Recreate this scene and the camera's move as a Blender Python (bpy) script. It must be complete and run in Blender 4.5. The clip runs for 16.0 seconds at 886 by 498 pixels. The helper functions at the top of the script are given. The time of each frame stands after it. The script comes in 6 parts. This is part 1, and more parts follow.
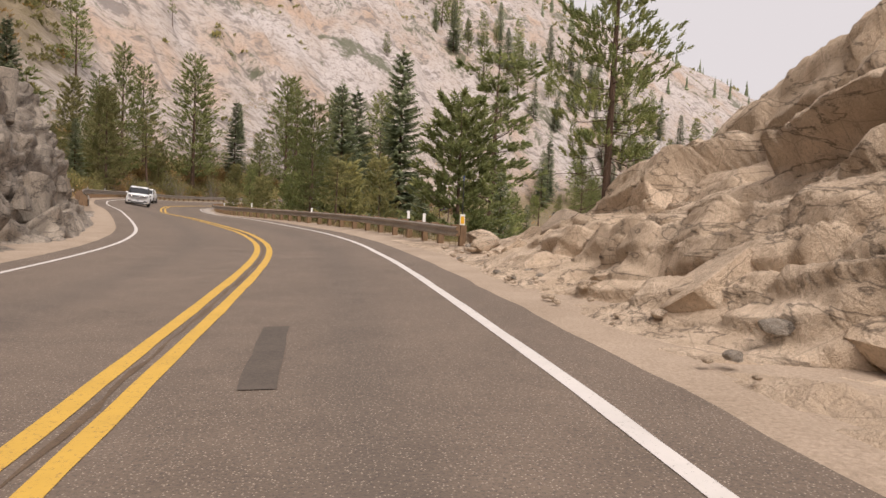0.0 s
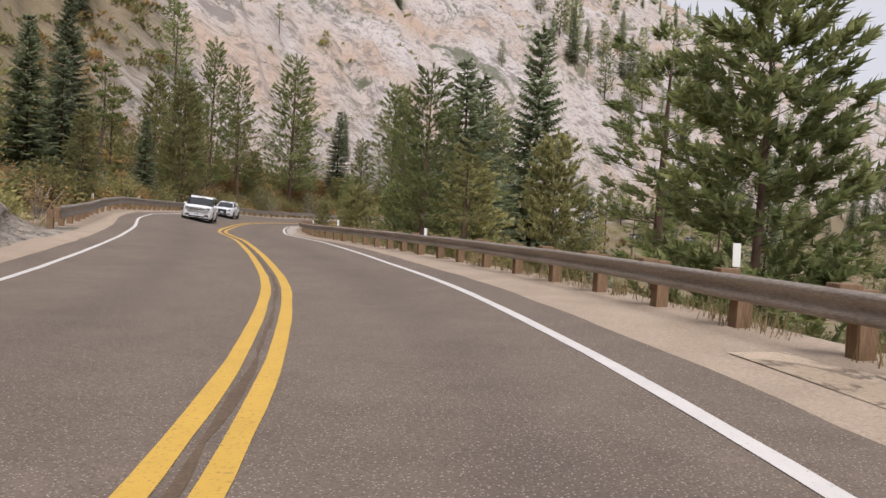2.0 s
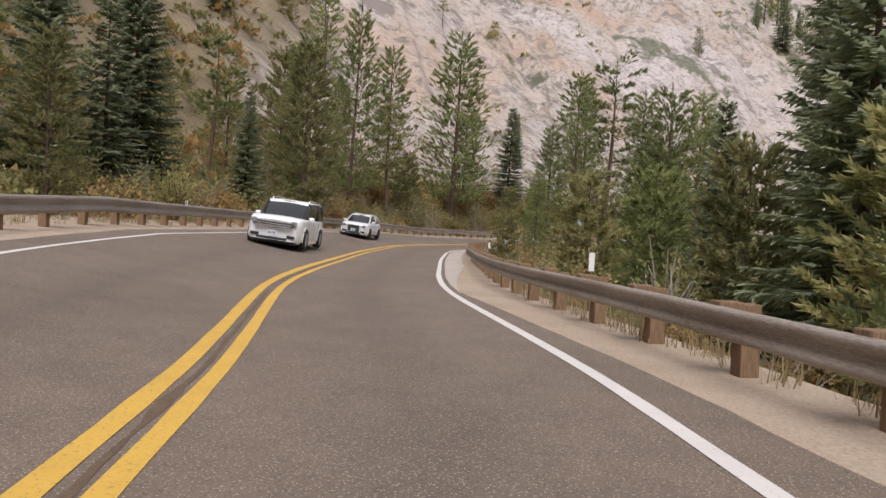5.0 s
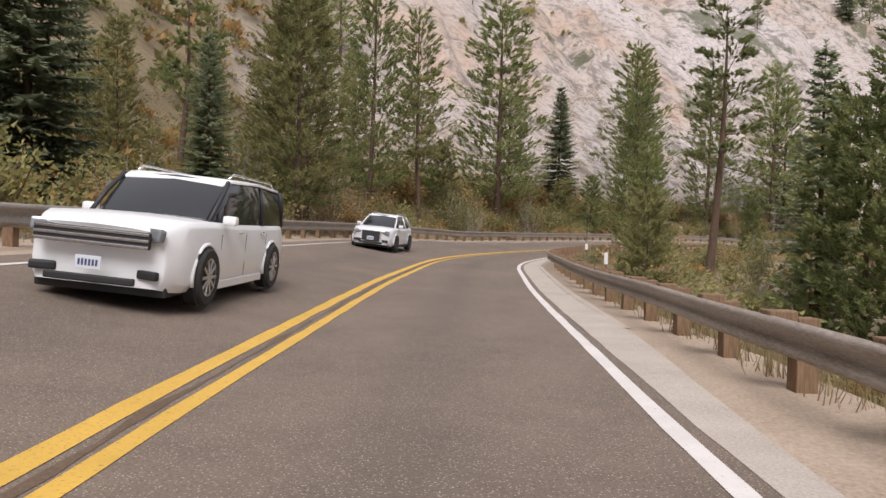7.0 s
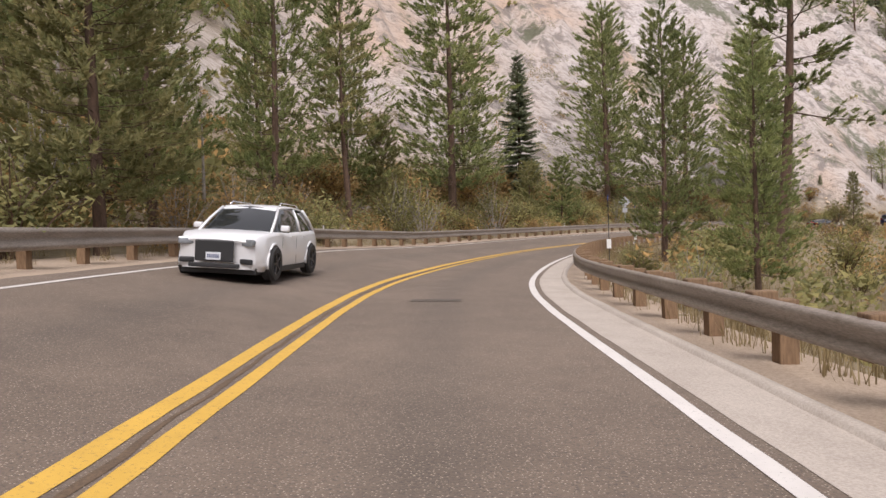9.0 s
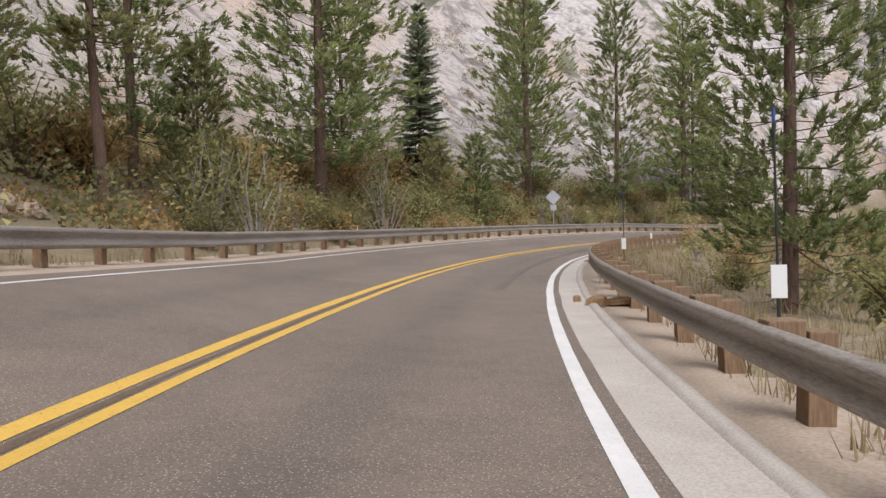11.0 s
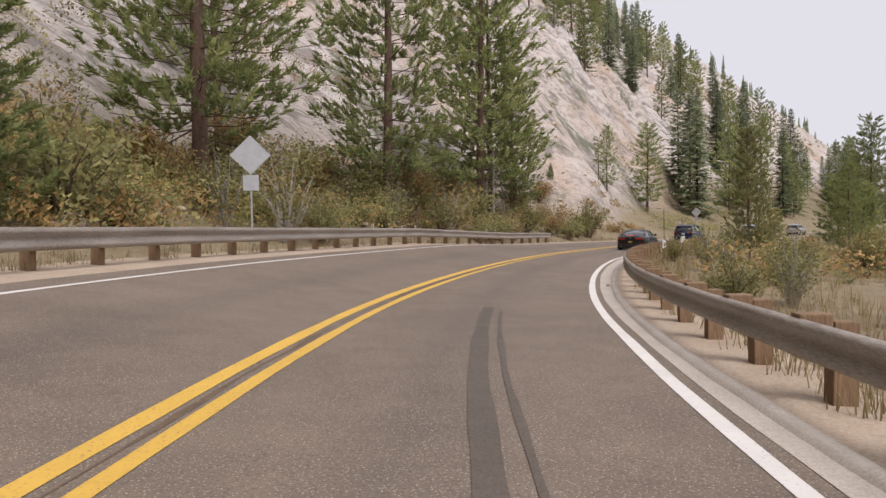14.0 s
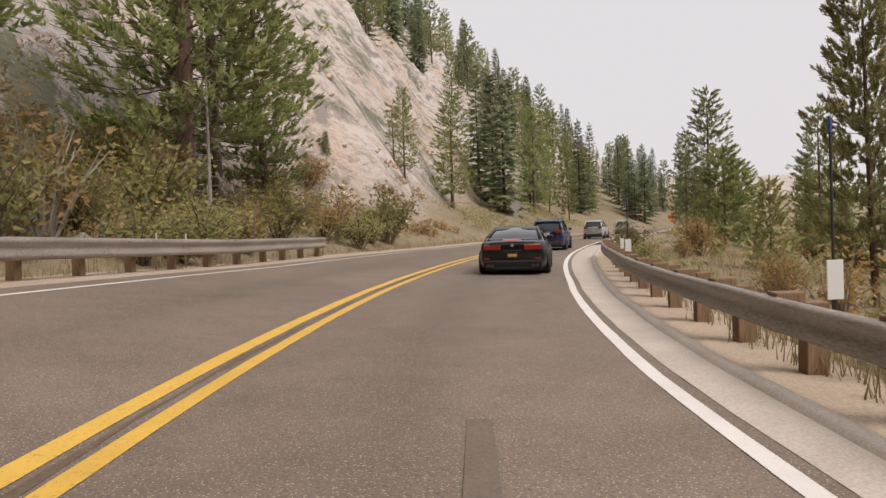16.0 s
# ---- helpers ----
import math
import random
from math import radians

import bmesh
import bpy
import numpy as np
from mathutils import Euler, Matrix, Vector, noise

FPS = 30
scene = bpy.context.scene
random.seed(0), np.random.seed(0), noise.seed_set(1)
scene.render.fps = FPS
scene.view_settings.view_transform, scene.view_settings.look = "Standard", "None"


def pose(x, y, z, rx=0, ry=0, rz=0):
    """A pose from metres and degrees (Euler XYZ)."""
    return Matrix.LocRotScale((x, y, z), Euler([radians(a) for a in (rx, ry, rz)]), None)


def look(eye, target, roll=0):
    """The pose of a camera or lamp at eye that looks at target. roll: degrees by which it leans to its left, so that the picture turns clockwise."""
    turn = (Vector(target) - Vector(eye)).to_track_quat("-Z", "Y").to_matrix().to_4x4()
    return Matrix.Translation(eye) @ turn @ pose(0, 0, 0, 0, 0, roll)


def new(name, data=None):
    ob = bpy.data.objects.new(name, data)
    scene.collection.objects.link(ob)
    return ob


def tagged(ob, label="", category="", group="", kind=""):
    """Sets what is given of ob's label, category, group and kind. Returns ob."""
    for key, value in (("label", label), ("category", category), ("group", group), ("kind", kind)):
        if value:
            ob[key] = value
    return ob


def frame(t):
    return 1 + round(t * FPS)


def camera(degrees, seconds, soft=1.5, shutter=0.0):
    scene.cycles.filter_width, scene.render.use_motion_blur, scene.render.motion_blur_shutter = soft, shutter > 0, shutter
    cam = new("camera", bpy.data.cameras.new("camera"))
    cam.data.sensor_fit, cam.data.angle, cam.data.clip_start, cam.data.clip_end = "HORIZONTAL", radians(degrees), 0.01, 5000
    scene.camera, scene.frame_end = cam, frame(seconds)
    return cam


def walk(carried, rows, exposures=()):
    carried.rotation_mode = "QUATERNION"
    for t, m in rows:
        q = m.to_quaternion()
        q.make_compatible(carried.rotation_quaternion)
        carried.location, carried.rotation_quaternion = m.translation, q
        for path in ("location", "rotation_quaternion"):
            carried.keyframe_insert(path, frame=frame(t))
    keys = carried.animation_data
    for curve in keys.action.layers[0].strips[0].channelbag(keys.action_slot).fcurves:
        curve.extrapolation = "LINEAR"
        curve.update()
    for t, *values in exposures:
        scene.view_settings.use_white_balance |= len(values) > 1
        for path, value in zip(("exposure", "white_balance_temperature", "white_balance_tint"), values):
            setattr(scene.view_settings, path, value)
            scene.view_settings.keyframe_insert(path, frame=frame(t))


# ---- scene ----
cam = camera(64.0, 16.0)
PATH = [
    (0, (0.804, -1.103, 1.410), (0.749, 0.893, 1.294), 2.5),
    (0.5, (-0.111, 3.898, 1.400), (-0.300, 5.885, 1.274), 2.7),
    (1, (-1.201, 8.575, 1.321), (-1.486, 10.552, 1.207), 2.9),
    (1.5, (-2.320, 12.868, 1.267), (-2.649, 14.839, 1.174), 3.4),
    (2, (-3.474, 17.130, 1.258), (-3.820, 19.099, 1.186), 3.5),
    (2.5, (-4.696, 21.298, 1.304), (-5.089, 23.258, 1.243), 3.8),
    (3, (-6.119, 25.481, 1.315), (-6.596, 27.422, 1.265), 4.3),
    (3.5, (-7.727, 29.603, 1.325), (-8.290, 31.522, 1.281), 4.5),
    (4, (-9.484, 33.704, 1.308), (-10.125, 35.598, 1.264), 4.5),
    (4.5, (-11.405, 37.717, 1.323), (-12.117, 39.586, 1.275), 4.1),
    (5, (-13.459, 41.607, 1.343), (-14.239, 43.448, 1.291), 3.6),
    (5.2, (-14.316, 43.142, 1.345), (-15.122, 44.972, 1.294), 3.2),
    (7.3, (-22.452, 58.511, 1.351), (-23.317, 60.314, 1.305), 1.2),
    (7.5, (-23.172, 59.948, 1.348), (-24.035, 61.752, 1.305), 0.9),
    (8, (-24.906, 63.595, 1.322), (-25.757, 65.405, 1.283), 0.0),
    (8.5, (-26.646, 67.630, 1.340), (-27.439, 69.465, 1.300), -1.0),
    (9, (-28.165, 71.466, 1.326), (-28.894, 73.328, 1.281), -2.1),
    (9.2, (-28.763, 73.032, 1.274), (-29.467, 74.903, 1.228), -2.6),
    (11.3, (-34.783, 95.169, 1.315), (-35.180, 97.129, 1.264), -1.1),
    (11.5, (-35.266, 97.892, 1.305), (-35.628, 99.858, 1.253), -0.9),
    (12, (-36.271, 104.622, 1.325), (-36.538, 106.604, 1.269), -0.8),
    (12.5, (-36.856, 111.666, 1.309), (-37.002, 113.660, 1.250), -0.8),
    (13, (-36.962, 118.800, 1.327), (-36.971, 120.799, 1.275), -0.8),
    (13.5, (-36.531, 125.936, 1.398), (-36.395, 127.931, 1.342), -0.8),
    (14, (-35.570, 133.052, 1.362), (-35.291, 135.032, 1.317), -1.1),
    (14.5, (-34.103, 140.519, 1.372), (-33.682, 142.474, 1.331), -1.2),
    (15, (-32.158, 147.680, 1.319), (-31.597, 149.600, 1.278), -1.5),
    (15.5, (-29.632, 154.743, 1.335), (-28.924, 156.613, 1.290), -2.4),
    (16, (-26.938, 160.925, 1.296), (-26.076, 162.729, 1.244), -2.3),
]
walk(cam, [(t, look(eye, target, roll)) for t, eye, target, roll in PATH], [(0.0, 0.1, 6250, 14), (1.0, 0.08, 5850, 11), (2.0, 0.08, 5700, 11), (4.5, 0.04, 5800, 12), (5.2, 0.06, 5750, 12), (7.5, 0.2, 5800, 13), (9.0, 0.24, 5850, 14), (11.5, 0.24, 5450, 9), (14.0, 0.16, 5800, 12), (16.0, 0.12, 6150, 12)])

# ---- light ----
SUN_EL, SUN_AZ = 52.0, 158.0
world = bpy.data.worlds.new("smoky_sky")
scene.world = world
world.use_nodes = True
wn, wl = world.node_tree.nodes, world.node_tree.links
sky = wn.new("ShaderNodeTexSky")
sky.sky_type, sky.sun_disc = "NISHITA", False
sky.sun_elevation, sky.sun_rotation = radians(SUN_EL), radians(SUN_AZ)
sky.air_density, sky.dust_density, sky.ozone_density = 0.6, 7.0, 0.5
veil = wn.new("ShaderNodeMix")
veil.data_type = "RGBA"
veil.inputs[0].default_value = 0.92
veil.inputs[7].default_value = (7.75, 7.15, 6.8, 1)
wl.new(sky.outputs[0], veil.inputs[6])
wl.new(veil.outputs[2], wn["Background"].inputs[0])
wn["Background"].inputs[1].default_value = 0.1
sun = new("sun", bpy.data.lights.new("sun", "SUN"))
sun.data.energy, sun.data.angle, sun.data.color = 3.1, radians(35), (1.0, 0.9, 0.79)
sun.matrix_world = look((0, 0, 60), (60 * math.sin(radians(SUN_AZ)) * -0.78, 60 * math.cos(radians(SUN_AZ)) * -0.78, 0))


# ---- materials ----
def nodes_of(name):
    m = bpy.data.materials.new(name)
    m.use_nodes = True
    return m, m.node_tree.nodes, m.node_tree.links, m.node_tree.nodes["Principled BSDF"]


def ramp(n, stops):
    r = n.new("ShaderNodeValToRGB")
    while len(r.color_ramp.elements) < len(stops):
        r.color_ramp.elements.new(0.5)
    for e, (p, c) in zip(r.color_ramp.elements, stops):
        e.position, e.color = p, (*c, 1)
    return r


def mixrgb(n, l, fac, a, b, kind="MIX"):
    m = n.new("ShaderNodeMix")
    m.data_type, m.blend_type = "RGBA", kind
    for sock, v in ((m.inputs[0], fac), (m.inputs[6], a), (m.inputs[7], b)):
        if isinstance(v, (int, float)):
            sock.default_value = v
        elif isinstance(v, tuple):
            sock.default_value = (*v, 1)
        else:
            l.new(v, sock)
    return m.outputs[2]


def noise_tex(n, l, scale, detail=6, rough=0.6, stretch=None, coord="Object", distort=0.0):
    tc = n.new("ShaderNodeTexCoord")
    t = n.new("ShaderNodeTexNoise")
    t.inputs["Scale"].default_value, t.inputs["Detail"].default_value, t.inputs["Roughness"].default_value = scale, detail, rough
    t.inputs["Distortion"].default_value = distort
    if stretch:
        mp = n.new("ShaderNodeMapping")
        mp.inputs["Rotation"].default_value = stretch[1]
        mp.inputs["Scale"].default_value = stretch[0]
        l.new(tc.outputs[coord], mp.inputs[0])
        l.new(mp.outputs[0], t.inputs["Vector"])
    else:
        l.new(tc.outputs[coord], t.inputs["Vector"])
    return t.outputs["Fac"]


def sheeted(n, l, scale, detail, rough, squeeze=0.12, distort=0.4):
    """Noise drawn out along the exfoliation sheets, which fall with the valley."""
    tc = n.new("ShaderNodeTexCoord")
    c = n.new("ShaderNodeCombineXYZ")
    d = Vector((0.42, 0.72, -0.55)).normalized()
    e = d.orthogonal().normalized()
    for k, (axis, f) in enumerate(((d, squeeze), (e, 1.0), (d.cross(e), 1.0))):
        v = n.new("ShaderNodeVectorMath")
        v.operation = "DOT_PRODUCT"
        v.inputs[1].default_value = axis * f
        l.new(tc.outputs["Object"], v.inputs[0])
        l.new(v.outputs["Value"], c.inputs[k])
    t = n.new("ShaderNodeTexNoise")
    t.inputs["Scale"].default_value, t.inputs["Detail"].default_value, t.inputs["Roughness"].default_value, t.inputs["Distortion"].default_value = scale, detail, rough, distort
    l.new(c.outputs[0], t.inputs["Vector"])
    return t.outputs["Fac"]


def bumped(n, l, b, height, strength, distance):
    bp = n.new("ShaderNodeBump")
    bp.inputs["Strength"].default_value, bp.inputs["Distance"].default_value = strength, distance
    l.new(height, bp.inputs["Height"])
    l.new(bp.outputs[0], b.inputs["Normal"])


def grainy(name, dark, light, scale=8, fine=90, rough=0.8, bump=0.3, dist=0.02, metal=0.0, stretch=None, island=0.0):
    """A surface of two tones with coarse blotches, fine grain and relief."""
    m, n, l, b = nodes_of(name)
    coarse, grain = noise_tex(n, l, scale, 5, 0.6, stretch), noise_tex(n, l, fine, 3, 0.7, stretch)
    base = ramp(n, [(0.3, dark), (0.72, light)])
    l.new(coarse, base.inputs[0])
    out = mixrgb(n, l, 0.5, base.outputs[0], ramp_of(n, l, grain, [(0.3, tuple(v * 0.72 for v in dark)), (0.7, tuple(min(v * 1.15, 1) for v in light))]))
    if island:
        g = n.new("ShaderNodeNewGeometry")
        out = mixrgb(n, l, island, out, ramp_of(n, l, g.outputs["Random Per Island"], [(0.0, tuple(v * 0.6 for v in dark)), (1.0, tuple(min(1, v * 1.3) for v in light))]))
    l.new(out, b.inputs["Base Color"])
    b.inputs["Roughness"].default_value, b.inputs["Metallic"].default_value = rough, metal
    bumped(n, l, b, grain, bump, dist)
    return m


def ramp_of(n, l, value, stops):
    r = ramp(n, stops)
    l.new(value, r.inputs[0])
    return r.outputs[0]


def asphalt_mat():
    m, n, l, b = nodes_of("asphalt")
    blotch, grain, streak = noise_tex(n, l, 0.22, 5, 0.6), noise_tex(n, l, 42, 3, 0.8), noise_tex(n, l, 1.3, 5, 0.7)
    base = ramp_of(n, l, blotch, [(0.3, (0.135, 0.1, 0.074)), (0.7, (0.205, 0.153, 0.113))])
    worn = mixrgb(n, l, 0.35, base, ramp_of(n, l, streak, [(0.35, (0.092, 0.072, 0.056)), (0.7, (0.215, 0.166, 0.126))]))
    v = n.new("ShaderNodeTexVoronoi")
    v.inputs["Scale"].default_value = 40
    tc = n.new("ShaderNodeTexCoord")
    l.new(tc.outputs["Object"], v.inputs["Vector"])
    a = n.new("ShaderNodeAttribute")
    a.attribute_name = "oil"
    worn = mixrgb(n, l, a.outputs["Fac"], worn, (0.062, 0.053, 0.046))
    stone = mixrgb(n, l, ramp_of(n, l, v.outputs["Distance"], [(0.1, (0.8, 0.8, 0.8)), (0.3, (0, 0, 0))]), worn, (0.5, 0.42, 0.33))
    out = mixrgb(n, l, ramp_of(n, l, grain, [(0.48, (0, 0, 0)), (0.72, (0.75, 0.75, 0.75))]), stone, (0.04, 0.036, 0.032))
    l.new(out, b.inputs["Base Color"])
    b.inputs["Roughness"].default_value = 0.82
    bumped(n, l, b, v.outputs["Distance"], 0.35, 0.012)
    return m


def granite_mat(name, pale, tan, dark, scale=1.0):
    """Weathered granite: pale faces, tan stains, dark streaks that run down the fall of the slab, fine crystals."""
    m, n, l, b = nodes_of(name)
    big, mid = noise_tex(n, l, 0.09 * scale, 6, 0.62), noise_tex(n, l, 0.6 * scale, 6, 0.65, distort=0.6)
    streak = noise_tex(n, l, 0.55 * scale, 5, 0.7, ((1.0, 1.0, 0.16), (0.5, -0.5, 0.2)))
    fine = noise_tex(n, l, 26 * scale, 3, 0.75)
    c = ramp_of(n, l, big, [(0.34, tan), (0.62, pale)])
    c = mixrgb(n, l, 0.4, c, ramp_of(n, l, mid, [(0.3, dark), (0.55, pale)]))
    c = mixrgb(n, l, ramp_of(n, l, streak, [(0.46, (0.6, 0.6, 0.6)), (0.58, (0, 0, 0))]), c, dark)
    c = mixrgb(n, l, ramp_of(n, l, fine, [(0.35, (0.4, 0.4, 0.4)), (0.6, (0, 0, 0))]), c, tuple(v * 0.55 for v in tan))
    v = n.new("ShaderNodeTexVoronoi")
    v.feature = "DISTANCE_TO_EDGE"
    v.inputs["Scale"].default_value = 0.55 * scale
    tc = n.new("ShaderNodeTexCoord")
    warp = n.new("ShaderNodeVectorMath")
    warp.operation = "MULTIPLY_ADD"
    wn_ = n.new("ShaderNodeTexNoise")
    wn_.inputs["Scale"].default_value, wn_.inputs["Detail"].default_value = 0.9 * scale, 5
    l.new(wn_.outputs["Color"], warp.inputs[0])
    warp.inputs[1].default_value = (0.8, 0.8, 1.2)
    l.new(tc.outputs["Object"], warp.inputs[2])
    l.new(warp.outputs[0], v.inputs["Vector"])
    crack = ramp_of(n, l, v.outputs["Distance"], [(0.0, (0.4, 0.4, 0.4)), (0.015, (0, 0, 0))])
    c = mixrgb(n, l, crack, c, tuple(x * 0.4 for x in dark))
    speck = noise_tex(n, l, 9 * scale, 4, 0.8)
    c = mixrgb(n, l, ramp_of(n, l, speck, [(0.32, (0.55, 0.55, 0.55)), (0.5, (0, 0, 0))]), c, tuple(x * 0.8 for x in dark))
    seam = noise_tex(n, l, 0.5 * scale, 7, 0.55, ((0.45, 0.45, 1.5), (0.35, -0.3, 0.0)), distort=0.5)
    hair = noise_tex(n, l, 1.3 * scale, 5, 0.6, ((1.2, 1.2, 0.5), (-0.3, 0.5, 0.0)), distort=0.8)
    seams = ramp_of(n, l, seam, [(0.484, (0, 0, 0)), (0.5, (0.85, 0.85, 0.85)), (0.512, (0, 0, 0))])
    hairs = ramp_of(n, l, hair, [(0.49, (0, 0, 0)), (0.5, (0.6, 0.6, 0.6)), (0.51, (0, 0, 0))])
    c = mixrgb(n, l, hairs, mixrgb(n, l, seams, c, tuple(x * 0.3 for x in dark)), tuple(x * 0.5 for x in dark))
    l.new(c, b.inputs["Base Color"])
    b.inputs["Roughness"].default_value = 0.88
    both = n.new("ShaderNodeMath")
    both.operation = "MULTIPLY_ADD"
    l.new(speck, both.inputs[0])
    both.inputs[1].default_value = 0.6
    l.new(mid, both.inputs[2])
    bumped(n, l, b, both.outputs[0], 0.75, 0.3 / scale)
    return m


def foliage_mat(name, dark, mid, light):
    m, n, l, b = nodes_of(name)
    g = n.new("ShaderNodeNewGeometry")
    oi = n.new("ShaderNodeObjectInfo")
    c = ramp_of(n, l, g.outputs["Random Per Island"], [(0.0, dark), (0.6, mid), (1.0, light)])
    c = mixrgb(n, l, 0.45, c, ramp_of(n, l, noise_tex(n, l, 0.55, 3, 0.6), [(0.35, dark), (0.68, light)]))
    hs = n.new("ShaderNodeHueSaturation")
    mr = n.new("ShaderNodeMapRange")
    mr.inputs["To Min"].default_value, mr.inputs["To Max"].default_value = 0.75, 1.25
    l.new(oi.outputs["Random"], mr.inputs[0])
    l.new(mr.outputs[0], hs.inputs["Value"])
    l.new(c, hs.inputs["Color"])
    l.new(hs.outputs[0], b.inputs["Base Color"])
    b.inputs["Roughness"].default_value = 0.62
    b.inputs["Specular IOR Level"].default_value = 0.25
    thin, both = n.new("ShaderNodeBsdfTranslucent"), n.new("ShaderNodeMixShader")
    both.inputs[0].default_value = 0.46
    l.new(hs.outputs[0], thin.inputs["Color"])
    l.new(b.outputs[0], both.inputs[1])
    l.new(thin.outputs[0], both.inputs[2])
    l.new(both.outputs[0], n["Material Output"].inputs[0])
    return m


def plain(name, colour, rough=0.5, metal=0.0, coat=0.0, emit=None, power=0.0):
    m, n, l, b = nodes_of(name)
    b.inputs["Base Color"].default_value = (*colour, 1)
    b.inputs["Roughness"].default_value, b.inputs["Metallic"].default_value, b.inputs["Coat Weight"].default_value = rough, metal, coat
    if emit:
        b.inputs["Emission Color"].default_value, b.inputs["Emission Strength"].default_value = (*emit, 1), power
    return m


def paint_mat(name, colour, flake=0.1, film=0.22):
    """Car paint with a thin film of road dust."""
    m, n, l, b = nodes_of(name)
    dust = noise_tex(n, l, 3.0, 6, 0.7)
    l.new(mixrgb(n, l, ramp_of(n, l, dust, [(0.45, (0, 0, 0)), (0.8, (film, film, film))]), colour, (0.3, 0.26, 0.21)), b.inputs["Base Color"])
    b.inputs["Roughness"].default_value, b.inputs["Coat Weight"].default_value, b.inputs["Metallic"].default_value = 0.38, 0.45, flake
    b.inputs["Coat Roughness"].default_value, b.inputs["Specular IOR Level"].default_value = 0.08, 0.3
    return m


def worn_paint(name, colour, under, amount=0.55):
    """Road paint, worn through to the asphalt in flecks."""
    m, n, l, b = nodes_of(name)
    wear, stain = noise_tex(n, l, 30, 4, 0.8), noise_tex(n, l, 1.6, 5, 0.7)
    c = mixrgb(n, l, 0.35, colour, ramp_of(n, l, stain, [(0.3, tuple(v * 0.55 for v in colour)), (0.7, colour)]))
    c = mixrgb(n, l, ramp_of(n, l, wear, [(amount, (0, 0, 0)), (amount + 0.12, (0.85, 0.85, 0.85))]), c, under)
    l.new(c, b.inputs["Base Color"])
    b.inputs["Roughness"].default_value = 0.7
    bumped(n, l, b, wear, 0.2, 0.005)
    return m


def ground_mat():
    """Earth with needle litter and dry grass near the road; bare granite where the rock attribute is high."""
    m, n, l, b = nodes_of("earth_and_granite")
    a = n.new("ShaderNodeAttribute")
    a.attribute_name = "rock"
    big, mid, fine = noise_tex(n, l, 0.12, 6, 0.65), noise_tex(n, l, 1.1, 6, 0.7), noise_tex(n, l, 22, 4, 0.8)
    earth = ramp_of(n, l, mid, [(0.3, (0.14, 0.105, 0.06)), (0.5, (0.24, 0.185, 0.11)), (0.72, (0.34, 0.27, 0.16))])
    earth = mixrgb(n, l, ramp_of(n, l, big, [(0.32, (0, 0, 0)), (0.52, (0.8, 0.8, 0.8))]), earth, (0.2, 0.155, 0.08))
    earth = mixrgb(n, l, 0.35, earth, ramp_of(n, l, fine, [(0.3, (0.04, 0.03, 0.02)), (0.7, (0.34, 0.27, 0.18))]))
    s1, s2, s3 = sheeted(n, l, 0.3, 6, 0.7, 0.14), noise_tex(n, l, 0.035, 5, 0.6), sheeted(n, l, 1.3, 6, 0.75, 0.2)
    rock = ramp_of(n, l, s2, [(0.36, (0.44, 0.325, 0.245)), (0.47, (0.445, 0.38, 0.335)), (0.6, (0.5, 0.45, 0.425))])
    rock = mixrgb(n, l, ramp_of(n, l, s1, [(0.4, (0.85, 0.85, 0.85)), (0.48, (0, 0, 0))]), rock, (0.19, 0.165, 0.15))
    rock = mixrgb(n, l, ramp_of(n, l, s3, [(0.41, (0.65, 0.65, 0.65)), (0.5, (0, 0, 0))]), rock, (0.23, 0.19, 0.16))
    rock = mixrgb(n, l, ramp_of(n, l, noise_tex(n, l, 0.05, 8, 0.78, distort=0.4), [(0.55, (0, 0, 0)), (0.6, (0.85, 0.85, 0.85))]), rock, (0.1, 0.105, 0.06))
    l.new(mixrgb(n, l, a.outputs["Fac"], earth, rock), b.inputs["Base Color"])
    b.inputs["Roughness"].default_value = 0.92
    bumped(n, l, b, s1, 0.8, 1.2)
    return m


ASPHALT = asphalt_mat()
YELLOW = worn_paint("yellow_road_paint", (0.62, 0.38, 0.06), (0.2, 0.13, 0.06), 0.56)
WHITE = worn_paint("white_road_paint", (0.66, 0.62, 0.58), (0.13, 0.11, 0.1), 0.6)
TAR = grainy("dark_tyre_rubber_marks", (0.058, 0.047, 0.038), (0.125, 0.098, 0.076), 2, 40, 0.78, 0.2, 0.01)
FAINT = grainy("worn_tyre_marks", (0.088, 0.07, 0.054), (0.165, 0.128, 0.098), 2, 40, 0.8, 0.2, 0.01)
CRACK = grainy("sealed_crack", (0.075, 0.05, 0.03), (0.15, 0.1, 0.06), 5, 40, 0.8, 0.2, 0.01)
CONCRETE = grainy("gutter_concrete", (0.33, 0.28, 0.235), (0.5, 0.44, 0.38), 1.2, 45, 0.85, 0.25, 0.01)
SAND = grainy("sandy_shoulder", (0.29, 0.22, 0.155), (0.47, 0.37, 0.28), 0.9, 28, 0.92, 0.6, 0.03)
GROUND = ground_mat()
CUT_ROCK = granite_mat("tan_granite_cut", (0.78, 0.63, 0.48), (0.66, 0.5, 0.34), (0.44, 0.33, 0.23), 2.2)
GREY_ROCK = granite_mat("grey_granite_cut", (0.5, 0.44, 0.37), (0.4, 0.31, 0.22), (0.15, 0.13, 0.11), 2.6)
RUST_STEEL = grainy("weathered_rail_steel", (0.13, 0.097, 0.073), (0.39, 0.335, 0.285), 1.6, 30, 0.48, 0.15, 0.01, 0.25, ((0.4, 0.4, 3.0), (0, 0, 0)))
